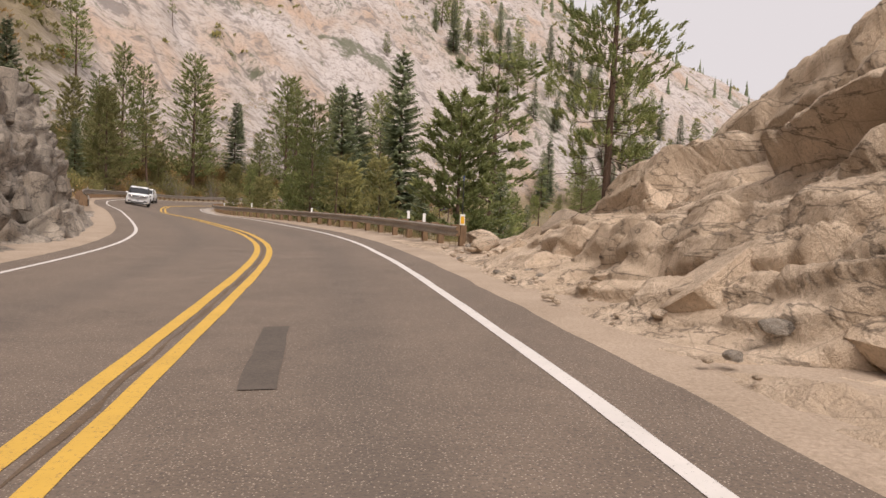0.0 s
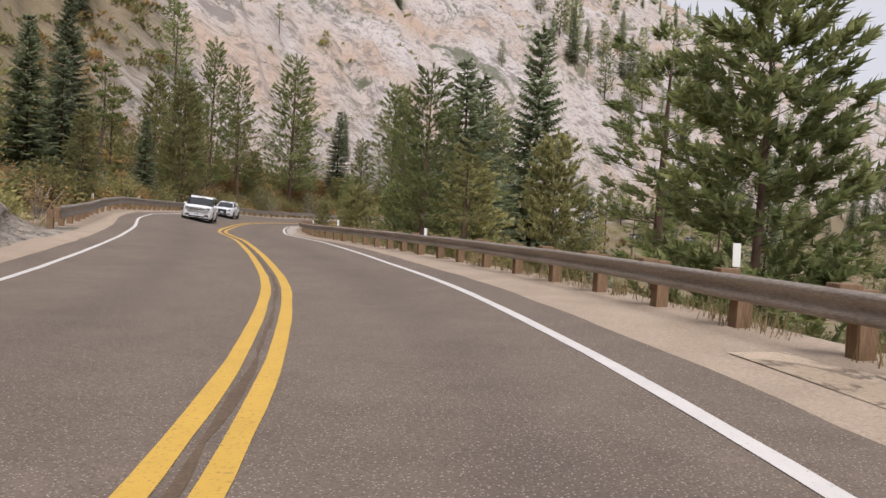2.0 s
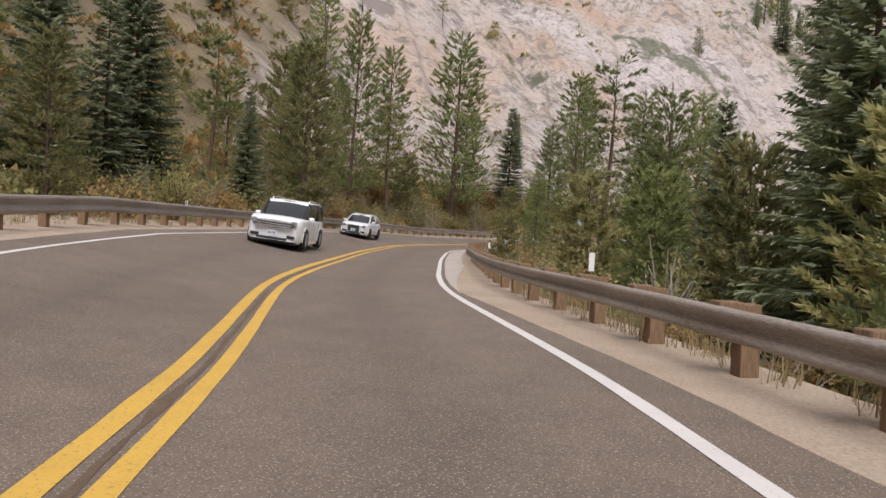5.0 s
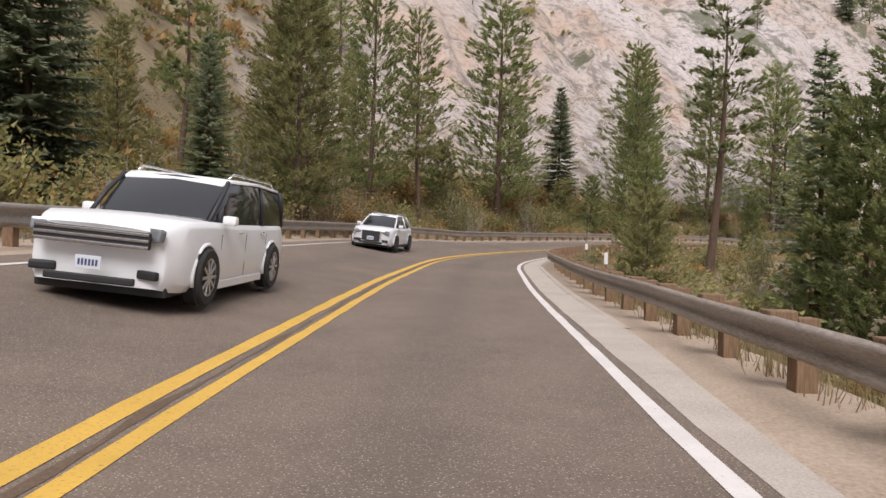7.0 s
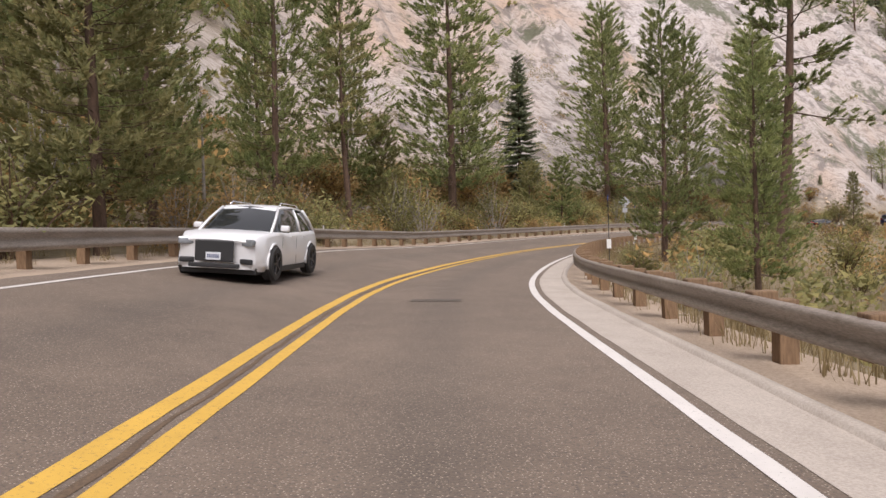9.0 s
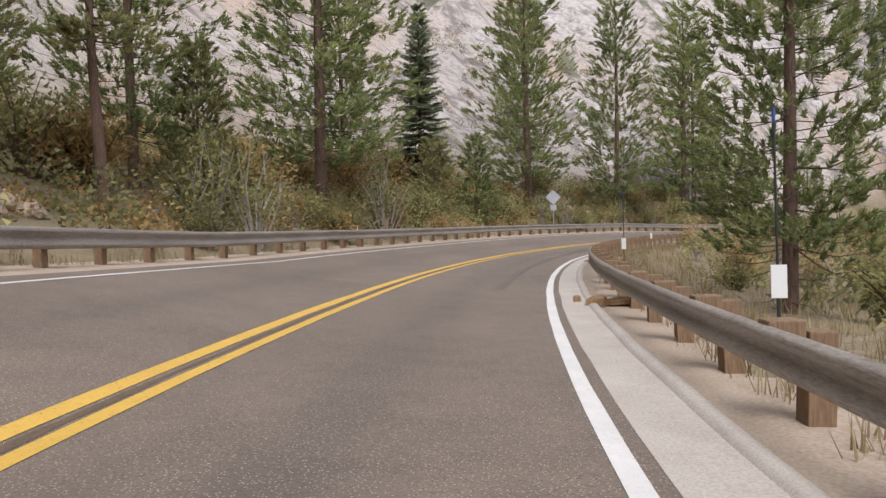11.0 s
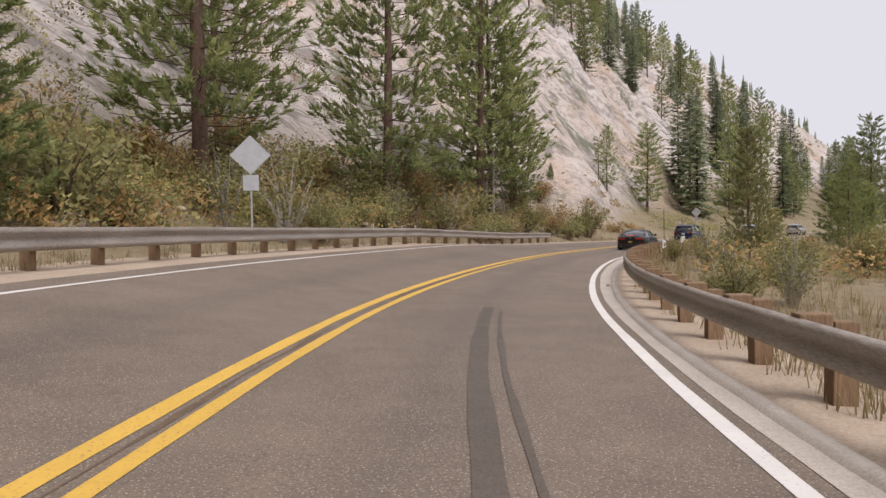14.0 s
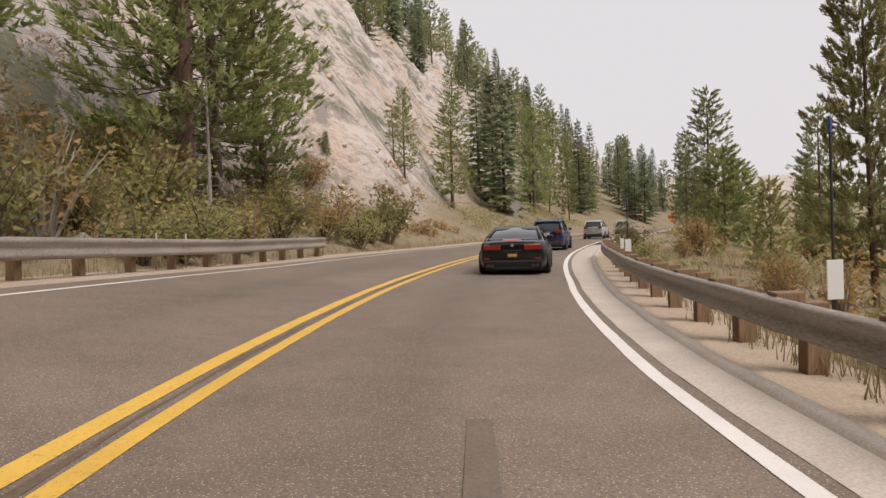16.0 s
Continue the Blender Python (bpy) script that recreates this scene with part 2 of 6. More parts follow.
GREY_STEEL = grainy("grey_rail_steel", (0.13, 0.102, 0.08), (0.37, 0.325, 0.28), 1.6, 30, 0.5, 0.15, 0.01, 0.3, ((0.4, 0.4, 3.0), (0, 0, 0)))
POST_WOOD = grainy("weathered_post_wood", (0.11, 0.064, 0.036), (0.28, 0.18, 0.1), 4, 40, 0.85, 0.5, 0.02, 0.0, ((1, 1, 0.12), (0, 0, 0)))
BARK = grainy("conifer_bark", (0.055, 0.036, 0.026), (0.17, 0.105, 0.07), 3.0, 14, 0.95, 0.9, 0.05, 0.0, ((1, 1, 0.25), (0, 0, 0)))
DEAD_WOOD = grainy("bleached_dead_wood", (0.19, 0.165, 0.14), (0.38, 0.34, 0.29), 3, 20, 0.9, 0.6, 0.03, 0.0, ((1, 1, 0.2), (0, 0, 0)))
PINE = foliage_mat("pine_needles", (0.109, 0.139, 0.052), (0.242, 0.284, 0.105), (0.460, 0.464, 0.190))
PINE_GOLD = foliage_mat("yellowing_pine_needles", (0.15, 0.165, 0.06), (0.35, 0.345, 0.145), (0.56, 0.49, 0.23))
FIR = foliage_mat("fir_needles", (0.134, 0.167, 0.101), (0.280, 0.314, 0.194), (0.492, 0.515, 0.324))
BRUSH = foliage_mat("green_brush_leaves", (0.113, 0.124, 0.052), (0.267, 0.260, 0.099), (0.497, 0.424, 0.169))
BRUSH_GOLD = foliage_mat("autumn_brush_leaves", (0.168, 0.117, 0.051), (0.380, 0.248, 0.094), (0.608, 0.397, 0.159))
STRAW = foliage_mat("dry_grass", (0.183, 0.132, 0.061), (0.345, 0.264, 0.133), (0.474, 0.385, 0.218))


# ---- mesh tools ----
def mesh_of(name, verts, faces, material, smooth=False):
    me = bpy.data.meshes.new(name)
    me.from_pydata([tuple(v) for v in verts], [], faces)
    me.materials.append(material)
    if smooth:
        me.polygons.foreach_set("use_smooth", [True] * len(me.polygons))
    me.update()
    return me


def thing(name, label, category, group="", kind=""):
    return tagged(new(name), label, category, group, kind)


def attach(name, me, parent=None, label="", m=None):
    ob = new(name, me)
    ob.parent = parent
    if m is not None:
        ob.matrix_local = m
    return tagged(ob, label) if label else ob


def part(name, bm, material, parent, label="", m=None, smooth=False):
    me = bpy.data.meshes.new(name)
    bm.to_mesh(me)
    bm.free()
    me.materials.append(material)
    if smooth:
        me.polygons.foreach_set("use_smooth", [True] * len(me.polygons))
    return attach(name, me, parent, label, m)


def box(sx, sy, sz, bevel=0.01, at=(0, 0, 0), bm=None, rot=None):
    bm = bm or bmesh.new()
    made = bmesh.ops.create_cube(bm, size=1.0, matrix=Matrix.Translation(at) @ (rot or Matrix()) @ Matrix.Diagonal((sx, sy, sz, 1)))
    if bevel:
        edges = list({e for v in made["verts"] for e in v.link_edges})
        bmesh.ops.bevel(bm, geom=edges, offset=bevel, segments=2, affect="EDGES", profile=0.6)
    return bm


def tube(points, radii, sides=8):
    """A tapered tube along a line, as lists of vertices and faces."""
    verts, faces = [], []
    for k, (p, r) in enumerate(zip(points, radii)):
        d = (Vector(points[min(k + 1, len(points) - 1)]) - Vector(points[max(k - 1, 0)])).normalized()
        a = d.orthogonal().normalized()
        c = d.cross(a)
        for j in range(sides):
            w = 2 * math.pi * j / sides
            verts.append(Vector(p) + (a * math.cos(w) + c * math.sin(w)) * r)
    for k in range(len(points) - 1):
        for j in range(sides):
            a, c = k * sides + j, k * sides + (j + 1) % sides
            faces.append((a, c, c + sides, a + sides))
    faces.append(tuple(range(sides))[::-1])
    faces.append(tuple(range((len(points) - 1) * sides, len(points) * sides)))
    return verts, faces


def fbm(x, y, z=0.0, octaves=4):
    return noise.fractal(Vector((x, y, z)), 1.0, 2.1, octaves)


# ---- the road's line: its double yellow centre, with cross slopes; stations count along it ----
AXIS = [(6.5, -62.0), (5.0, -45.0), (3.0, -28.0), (0.7, -10.0), (-1.8, 4.3), (-4.6, 17.9), (-7.6, 26.8), (-11.3, 34.6), (-17.4, 45.8), (-22.95, 54.87), (-27.42, 64.7), (-32.03, 75.88), (-36.4, 88.5), (-38.7, 103.6), (-39.2, 118.8), (-37.6, 134.3), (-33.9, 149.5), (-26.4, 167.1), (-16.6, 182.8), (-3.2, 199.3), (14.5, 217.6), (37.2, 239.0), (65.0, 263.4), (100.2, 291.2), (151.1, 322.6), (226.0, 360.1), (346.0, 408.1)]
STATION = [-60.8, -43.8, -26.7, -8.5, 6.0, 19.9, 29.3, 37.9, 50.7, 61.3, 72.1, 84.1, 94.8, 105.2, 115.5, 126.1, 136.7, 149.6, 162.0, 176.3, 193.4, 214.2, 239.0, 269.0, 309.0, 364.9, 451.1]


def catmull(points, per=14):
    out = []
    for k in range(len(points) - 1):
        p = [Vector(points[min(max(k + j, 0), len(points) - 1)]) for j in (-1, 0, 1, 2)]
        for j in range(per):
            t = j / per
            out.append(0.5 * (2 * p[1] + (p[2] - p[0]) * t + (2 * p[0] - 5 * p[1] + 4 * p[2] - p[3]) * t * t + (3 * p[1] - p[0] - 3 * p[2] + p[3]) * t ** 3))
    return np.array([tuple(v) for v in out] + [tuple(points[-1])])


LINE = catmull(AXIS)
ARC = np.interp(np.arange(len(LINE)) / 14, np.arange(len(STATION)), STATION)
S_MIN, S_MAX = float(ARC[0]), float(ARC[-1])


def along(s):
    """The centre line at s metres: its place and its unit heading."""
    s = min(max(s, S_MIN), S_MAX)
    p = Vector((np.interp(s, ARC, LINE[:, 0]), np.interp(s, ARC, LINE[:, 1])))
    a, c = max(s - 1.5, S_MIN), min(s + 1.5, S_MAX)
    d = Vector((np.interp(c, ARC, LINE[:, 0]) - np.interp(a, ARC, LINE[:, 0]), np.interp(c, ARC, LINE[:, 1]) - np.interp(a, ARC, LINE[:, 1]))).normalized()
    return p, d


def pace(s):
    """Metres of road to one unit of station."""
    return (along(s + 2)[0] - along(s - 2)[0]).length / 4


def curve(table):
    xs, ys = zip(*table)
    return lambda s: float(np.interp(s, xs, ys))


CROSS = curve([(-40, -0.03), (0, -0.035), (30, -0.05), (45, -0.04), (56, -0.02), (66, 0.0), (80, 0.03), (100, 0.03), (110, 0.025), (125, 0.02), (140, 0.03), (155, 0.03), (170, 0.02), (200, 0.0)])
LEFT_Z = curve([(-40, -0.15), (14, -0.12), (30, -0.1), (45, 0.15), (56, 0.45), (66, 0.75), (80, 0.76), (100, 0.8), (110, 0.55), (122, 0.58), (137, 0.7), (150, 0.7), (160, 0.4), (175, 0.2), (200, 0.05), (260, 0)])
LANE_R = curve([(-40, 3.5), (6, 3.47), (20, 3.12), (38, 3.33), (51, 3.65), (80, 3.8), (100, 3.75), (117, 3.72), (132, 4.05), (150, 4.0), (158, 4.25), (170, 4.1)])
LANE_L = 4.3
RAIL_R = curve([(18, 5.9), (22, 5.45), (36, 5.3), (51, 4.85), (70, 5.0), (90, 5.1), (104, 4.85), (117, 4.75), (132, 4.85), (150, 5.1), (160, 5.5), (170, 5.6)])
RAIL_L = curve([(40, -6.4), (60, -6.0), (90, -5.9), (106, -6.15), (130, -6.15), (162, -6.1), (170, -6.5)])


def surf(s, u):
    """The height of the road and its shoulders."""
    k = CROSS(s)
    if u >= 0:
        return k * (1.6 - u)
    left = LEFT_Z(s) - k * 1.6
    rise = left * min(-u / LANE_L, 1.0)
    if u < -LANE_L:
        rise += (-u - LANE_L) * (left / LANE_L) * 0.45
    return k * 1.6 + rise


def spot(s, u, dz=0.0):
    p, d = along(s)
    return Vector((p.x + d.y * u, p.y - d.x * u, surf(s, u) + dz))


def heading(s):
    d = along(s)[1]
    return math.degrees(math.atan2(d.y, d.x))


FINE_S = np.arange(S_MIN, S_MAX, 0.5)
FINE = np.array([[*along(s)[0], *along(s)[1]] for s in FINE_S])


def road_coords(x, y):
    """Arrays of s and u for arrays of places."""
    x, y = np.atleast_1d(x).astype(float), np.atleast_1d(y).astype(float)
    s, u = np.empty_like(x), np.empty_like(x)
    for a in range(0, len(x), 4000):
        dx, dy = x[a:a + 4000, None] - FINE[:, 0], y[a:a + 4000, None] - FINE[:, 1]
        k = np.argmin(dx * dx + dy * dy, axis=1)
        rows = np.arange(len(k))
        s[a:a + 4000] = FINE_S[k] + dx[rows, k] * FINE[k, 2] + dy[rows, k] * FINE[k, 3]
        u[a:a + 4000] = dx[rows, k] * FINE[k, 3] - dy[rows, k] * FINE[k, 2]
    return s, u


def ribbon(name, s0, s1, u0, u1, material, dz=0.0, step=0.75, across=6, wobble=0.0, label="", thick=0.0):
    """A strip of the road's surface between two offsets, which may be functions of s."""
    f0, f1 = (u0 if callable(u0) else (lambda s: u0)), (u1 if callable(u1) else (lambda s: u1))
    n = max(2, int((s1 - s0) / step) + 1)
    verts, faces = [], []
    for a in range(n):
        s = s0 + (s1 - s0) * a / (n - 1)
        lo, hi = f0(s) + wobble * fbm(s * 0.9, 3.1), f1(s) + wobble * fbm(s * 0.9, 7.7)
        split = lo < -1 and hi > 1
        for c in range(across + 1):
            f = c / across
            u = (lo * (1 - 2 * f) if f <= 0.5 else hi * (2 * f - 1)) if split else lo + (hi - lo) * f
            verts.append(spot(s, u, dz))
    for a in range(n - 1):
        for c in range(across):
            k = a * (across + 1) + c
            faces.append((k, k + 1, k + across + 2, k + across + 1))
    return mesh_of(name, verts, faces, material, True)


# ---- the ground: one sheet to the horizon ----
TOE = [(-60.0, -80.0), (-42.0, -20.0), (-33.0, 20.0), (-46.0, 60.0), (-71.4, 97.1), (-68.4, 133.1), (-53.4, 163.1), (-33.4, 191.2), (-19.4, 206.6), (-6.6, 210.2), (0.6, 217.6), (10.4, 235.0), (60.6, 298.1), (150.6, 386.6), (285.6, 517.1), (615.6, 814.1), (1365.6, 1399.1), (3315.6, 2659.1)]
TOE_LINE = catmull(TOE, 10)


def hill_distance(x, y):
    """How far places lie beyond the foot of the mountain, uphill positive."""
    d = np.full(len(x), 1e9)
    side = np.zeros(len(x))
    for (ax, ay), (bx, by) in zip(TOE_LINE[:-1], TOE_LINE[1:]):
        ex, ey = bx - ax, by - ay
        t = np.clip(((x - ax) * ex + (y - ay) * ey) / (ex * ex + ey * ey), 0, 1)
        px, py = x - ax - t * ex, y - ay - t * ey
        dist = np.hypot(px, py)
        near = dist < d
        d[near], side[near] = dist[near], (ex * py - ey * px)[near]
    return np.where(side > 0, d, -d)


def smooth(a, b, x):
    t = np.clip((x - a) / (b - a), 0, 1)
    return t * t * (3 - 2 * t)


def height(x, y, detail=True):
    """The ground's height and how much of it is bare rock, for arrays of places."""
    x, y = np.atleast_1d(x).astype(float), np.atleast_1d(y).astype(float)
    s, u = road_coords(x, y)
    m = hill_distance(x, y)
    cross = np.interp(s, FINE_S, [CROSS(v) for v in FINE_S])
    left = np.interp(s, FINE_S, [LEFT_Z(v) for v in FINE_S])
    rail_r = np.interp(s, FINE_S, [RAIL_R(v) for v in FINE_S])
    lz = left + (left - cross * 1.6) / LANE_L * 0.45 * 2.0
    # right of the road: a steep drop at first, a shelf further on, and beyond it the valley
    right = cross * (1.6 - np.minimum(u, rail_r))
    over = np.maximum(u - rail_r - 0.7, 0)
    steep = smooth(16, 26, s) * (1 - smooth(74, 98, s))
    shelf = np.minimum(over, 10) * -0.1 - np.maximum(over - 10, 0) * 0.22
    drop = -np.minimum(over, 28) * 0.5 - np.maximum(over - 28, 0) * 0.12
    z_right = right + steep * drop + (1 - steep) * np.maximum(shelf, -24)
    bank = (1 - smooth(17, 23, s)) * smooth(-60, -30, s)
    z_right = z_right * (1 - bank) + bank * (right + np.clip(over - 3.0, 0, 14) * 0.62)
    # left of the road: brush slope, then the granite mountain
    out = np.maximum(-u - 7.2, 0)
    cut = smooth(2, 12, s) * (1 - smooth(38, 46, s))
    z_left = lz + np.minimum(out, 40) * (0.07 + 0.3 * smooth(78, 118, s)) + cut * np.clip(out - 2.0, 0, 12) * 0.5
    z = np.where(u > 0, z_right, z_left)
    road_bed = np.where(u > 0, cross * (1.6 - u), cross * 1.6 + (left - cross * 1.6) * np.clip(-u / LANE_L, 0, 1) + np.maximum(-u - LANE_L, 0) * (left - cross * 1.6) / LANE_L * 0.45)
    edge = np.where((u > -7.2) & (u < rail_r + 0.7), 1.0, 0.0)
    z = np.where(edge > 0, road_bed, z)
    wide = 1 + 0.5 * smooth(70, 150, y)
    mm = np.maximum(m, 0)
    mm = mm / wide
    rise = 1.02 * np.minimum(mm, 55) + 0.72 * np.clip(mm - 55, 0, 120) + 0.5 * np.clip(mm - 175, 0, 400) + 0.1 * np.maximum(mm - 625, 0)
    rise = wide * rise * (1 - 0.5 * smooth(460, 1000, y))
    z = z + rise * smooth(0, 5, m) * np.where(u > -7.2, 0.0, 1.0) * smooth(7.2, 12.5, -u)
    off = np.where(u > 0, u - rail_r - 0.7, -u - 7.2)
    rough = smooth(0.3, 6, off)
    if detail:
        bump = np.array([fbm(a * 0.06, c * 0.06, 1.3, 4) * 1.6 + fbm(a * 0.35, c * 0.35, 4.0, 3) * 0.22 for a, c in zip(x, y)])
        ledge = np.array([noise.ridged_multi_fractal(Vector((a * 0.045 + c * 0.02, c * 0.045 - a * 0.01, 2.0)), 1.0, 2.1, 5, 1.0, 2.0) + 0.75 * fbm(a * 0.2 + c * 0.25, c * 0.06 - a * 0.05, 9.0, 5) for a, c in zip(x, y)])
        k = smooth(2, 22, m)
        z = z + rough * bump * (0.35 + 0.65 * k) + k * (ledge - 1.0) * (3.6 + 0.014 * np.minimum(mm, 500)) * smooth(10, 20, -u)
    z = z - np.where(edge > 0, 0.09, 0.0)
    z = z - 0.02 * np.maximum(off, 0) ** 0 * np.where(edge > 0, 0, 1)
    # the mountain's near shoulder is brush and earth; bare granite begins beyond it
    edge_of_rock = x + 24 + 0.78 * (y - 60)
    if detail:
        edge_of_rock = edge_of_rock + 16 * np.array([fbm(a * 0.03, c * 0.03, 6.0, 4) for a, c in zip(x, y)])
    rock = smooth(0.6, 4.5, m) * smooth(-10, 8, edge_of_rock)
    return z, np.clip(rock, 0, 1), m, s, u


def growing(lo, hi, step, grow, limit):
    mid = list(np.arange(lo, hi + step / 2, step))
    w, v = step, hi
    while v < limit:
        w *= grow
        v += w
        mid.append(v)
    w, v = step, lo
    while v > -limit:
        w *= grow
        v -= w
        mid.insert(0, v)
    return np.array(mid)


gx, gy = growing(-145, 90, 1.25, 1.09, 4200), growing(-34, 335, 1.25, 1.09, 4200)
X, Y = np.meshgrid(gx, gy)
gz, grock, gm, gs, gu = height(X.ravel(), Y.ravel())
cols = len(gx)
idx = np.arange(len(gy) - 1)[:, None] * cols + np.arange(cols - 1)[None, :]
quads = np.stack([idx, idx + 1, idx + cols + 1, idx + cols], -1).reshape(-1, 4)
ground = new("ground", mesh_of("ground", np.stack([X.ravel(), Y.ravel(), gz], 1).tolist(), quads.tolist(), GROUND, True))
layer = ground.data.attributes.new("rock", "FLOAT", "POINT")
layer.data.foreach_set("value", grock.astype(np.float32))
tagged(ground, "earth slope with needle litter rising to pale granite mountainside", "ground", kind="structure")


def ground_z(x, y):
    """The height of the sheet itself, between its four nearest corners."""
    a, c = int(np.clip(np.searchsorted(gx, x) - 1, 0, cols - 2)), int(np.clip(np.searchsorted(gy, y) - 1, 0, len(gy) - 2))
    fx, fy = (x - gx[a]) / (gx[a + 1] - gx[a]), (y - gy[c]) / (gy[c + 1] - gy[c])
    k = c * cols + a
    return float((gz[k] * (1 - fx) + gz[k + 1] * fx) * (1 - fy) + (gz[k + cols] * (1 - fx) + gz[k + cols + 1] * fx) * fy)


def lookup(x, y):
    """Road coordinates and distance beyond the mountain's foot, at the sheet's nearest corner."""
    k = int(np.clip(np.searchsorted(gy, y), 0, len(gy) - 1)) * cols + int(np.clip(np.searchsorted(gx, x), 0, cols - 1))
    return float(gs[k]), float(gu[k]), float(gm[k])


# ---- road, lines, shoulders ----
PAVE_R = lambda s: LANE_R(s) + float(np.interp(s, [-40, 20, 45, 62], [0.75, 0.8, 0.8, 0.22]))
PAVE_L = lambda s: -LANE_L - float(np.interp(s, [0, 44, 60], [0.7, 0.8, 0.9]))
road = new("road", ribbon("road", S_MIN, S_MAX - 1, PAVE_L, PAVE_R, ASPHALT, 0.0, 0.6, 24, 0.05))
verts = np.array([v.co[:2] for v in road.data.vertices])
_, across_u = road_coords(verts[:, 0], verts[:, 1])
oil = np.exp(-((across_u - 1.85) / 0.42) ** 2) + np.exp(-((across_u + 2.2) / 0.45) ** 2)
layer = road.data.attributes.new("oil", "FLOAT", "POINT")
layer.data.foreach_set("value", (0.3 * oil).astype(np.float32))
tagged(road, "two-lane mountain road of worn grey-brown asphalt", "road", kind="structure")


def ground_mark(name, me, label, category="road marking"):
    return tagged(new(name, me), label, category, kind="structure")


for lo, hi in ((-0.255, -0.09), (0.09, 0.255)):
    ground_mark("centre_line", ribbon("centre_line", S_MIN, S_MAX - 2, lo, hi, YELLOW, 0.006, 0.6, 2, 0.015), "one of two worn yellow lines painted along the road's centre")
ground_mark("crack", ribbon("crack", S_MIN, 175, -0.03, 0.02, CRACK, 0.004, 0.3, 1, 0.06), "dark sealed crack between the yellow lines")
ground_mark("edge_line", ribbon("edge_line", S_MIN, S_MAX - 2, lambda s: LANE_R(s) - 0.075, lambda s: LANE_R(s) + 0.075, WHITE, 0.006, 0.6, 2, 0.012), "white line painted along the pavement's edge")
ground_mark("edge_line", ribbon("edge_line", S_MIN, S_MAX - 2, -LANE_L - 0.06, -LANE_L + 0.06, WHITE, 0.006, 0.6, 2, 0.012), "white line painted along the pavement's edge")
ground_mark("shoulder", ribbon("shoulder", S_MIN, 82, lambda s: PAVE_R(s) - 0.06, lambda s: RAIL_R(s) + 0.8 + 0.6 * (s < 18), SAND, -0.012, 0.6, 5, 0.12), "pale sandy shoulder between pavement and rail", "shoulder")
ground_mark("shoulder", ribbon("shoulder", S_MIN, S_MAX - 2, -8.2, lambda s: PAVE_L(s) + 0.08, SAND, -0.012, 0.6, 6, 0.15), "pale sandy shoulder between pavement and rail", "shoulder")
ground_mark("gutter", ribbon("gutter", 60, 178, lambda s: LANE_R(s) + 0.2, lambda s: LANE_R(s) + 0.22 + (RAIL_R(s) - 0.6 - LANE_R(s)) * min(1.0, (s - 60) / 12), CONCRETE, 0.004, 0.6, 4, 0.02), "pale concrete gutter strip along the inside of the bend", "gutter")
ground_mark("shoulder", ribbon("shoulder", 82, S_MAX - 2, lambda s: RAIL_R(s) - 0.65, lambda s: RAIL_R(s) + 0.85, SAND, -0.012, 0.6, 4, 0.1), "pale sandy shoulder between pavement and rail", "shoulder")


def dike(s0, s1, off, high, wide):
    """A low rolled curb along the gutter's back."""
    n = int((s1 - s0) / 0.6)
    prof = [(-wide / 2, -0.05), (-wide * 0.3, high * 0.75), (0, high), (wide * 0.35, high * 0.9), (wide / 2, -0.05)]
    verts, faces = [], []
    for a in range(n + 1):
        s = s0 + (s1 - s0) * a / n
        wob = 0.03 * fbm(s * 0.7, 2.0)
        low = (1 + 0.25 * fbm(s * 0.5, 8.0)) * min(1.0, (s - s0) / 5 + 0.02)
        verts.extend(spot(s, off(s) + du + wob, dz * low) for du, dz in prof)
    for a in range(n):
        for j in range(4):
            k = a * 5 + j
            faces.append((k, k + 1, k + 6, k + 5))
    return mesh_of("curb", verts, faces, CONCRETE, True)


ground_mark("curb", dike(73, 176, lambda s: RAIL_R(s) - 0.36, 0.055, 0.2), "low rolled concrete curb behind the gutter", "curb")


# ---- guardrails ----
W_PROFILE = [(0.0, 0.0), (0.075, 0.025), (0.08, 0.075), (0.015, 0.125), (0.015, 0.185), (0.08, 0.235), (0.075, 0.285), (0.0, 0.31)]


def rail_beam(s0, s1, off, side, top, tall, steel):
    """The corrugated beam, along the road; side +1: its ridges face left."""
    n = int((s1 - s0) / 0.5)
    verts, faces, k = [], [], len(W_PROFILE)
    for a in range(n + 1):
        s = s0 + (s1 - s0) * a / n
        sag = 0.012 * fbm(s * 0.25, side * 5.0)
        for back in (0.0, 0.012):
            for out, up in W_PROFILE:
                verts.append(spot(s, off(s) - side * (out - back), 0) + Vector((0, 0, top - 0.31 + up * tall + sag)))
    for a in range(n):
        o, q = a * 2 * k, (a + 1) * 2 * k
        for j in range(k - 1):
            faces.append((o + j, q + j, q + j + 1, o + j + 1))
            faces.append((o + k + j, o + k + j + 1, q + k + j + 1, q + k + j))
        faces.append((o, o + k, q + k, q))
        faces.append((o + k - 1, q + k - 1, q + 2 * k - 1, o + 2 * k - 1))
    return mesh_of("beam", verts, faces, steel, True)


def post_mesh(w, d, h):
    bm = box(w, d, h, 0.014, (0, 0, h / 2 - 0.45))
    me = bpy.data.meshes.new("post")
    bm.to_mesh(me)
    bm.free()
    me.materials.append(POST_WOOD)
    return me


POST, BLOCK = post_mesh(0.2, 0.2, 1.0), post_mesh(0.2, 0.26, 0.36)


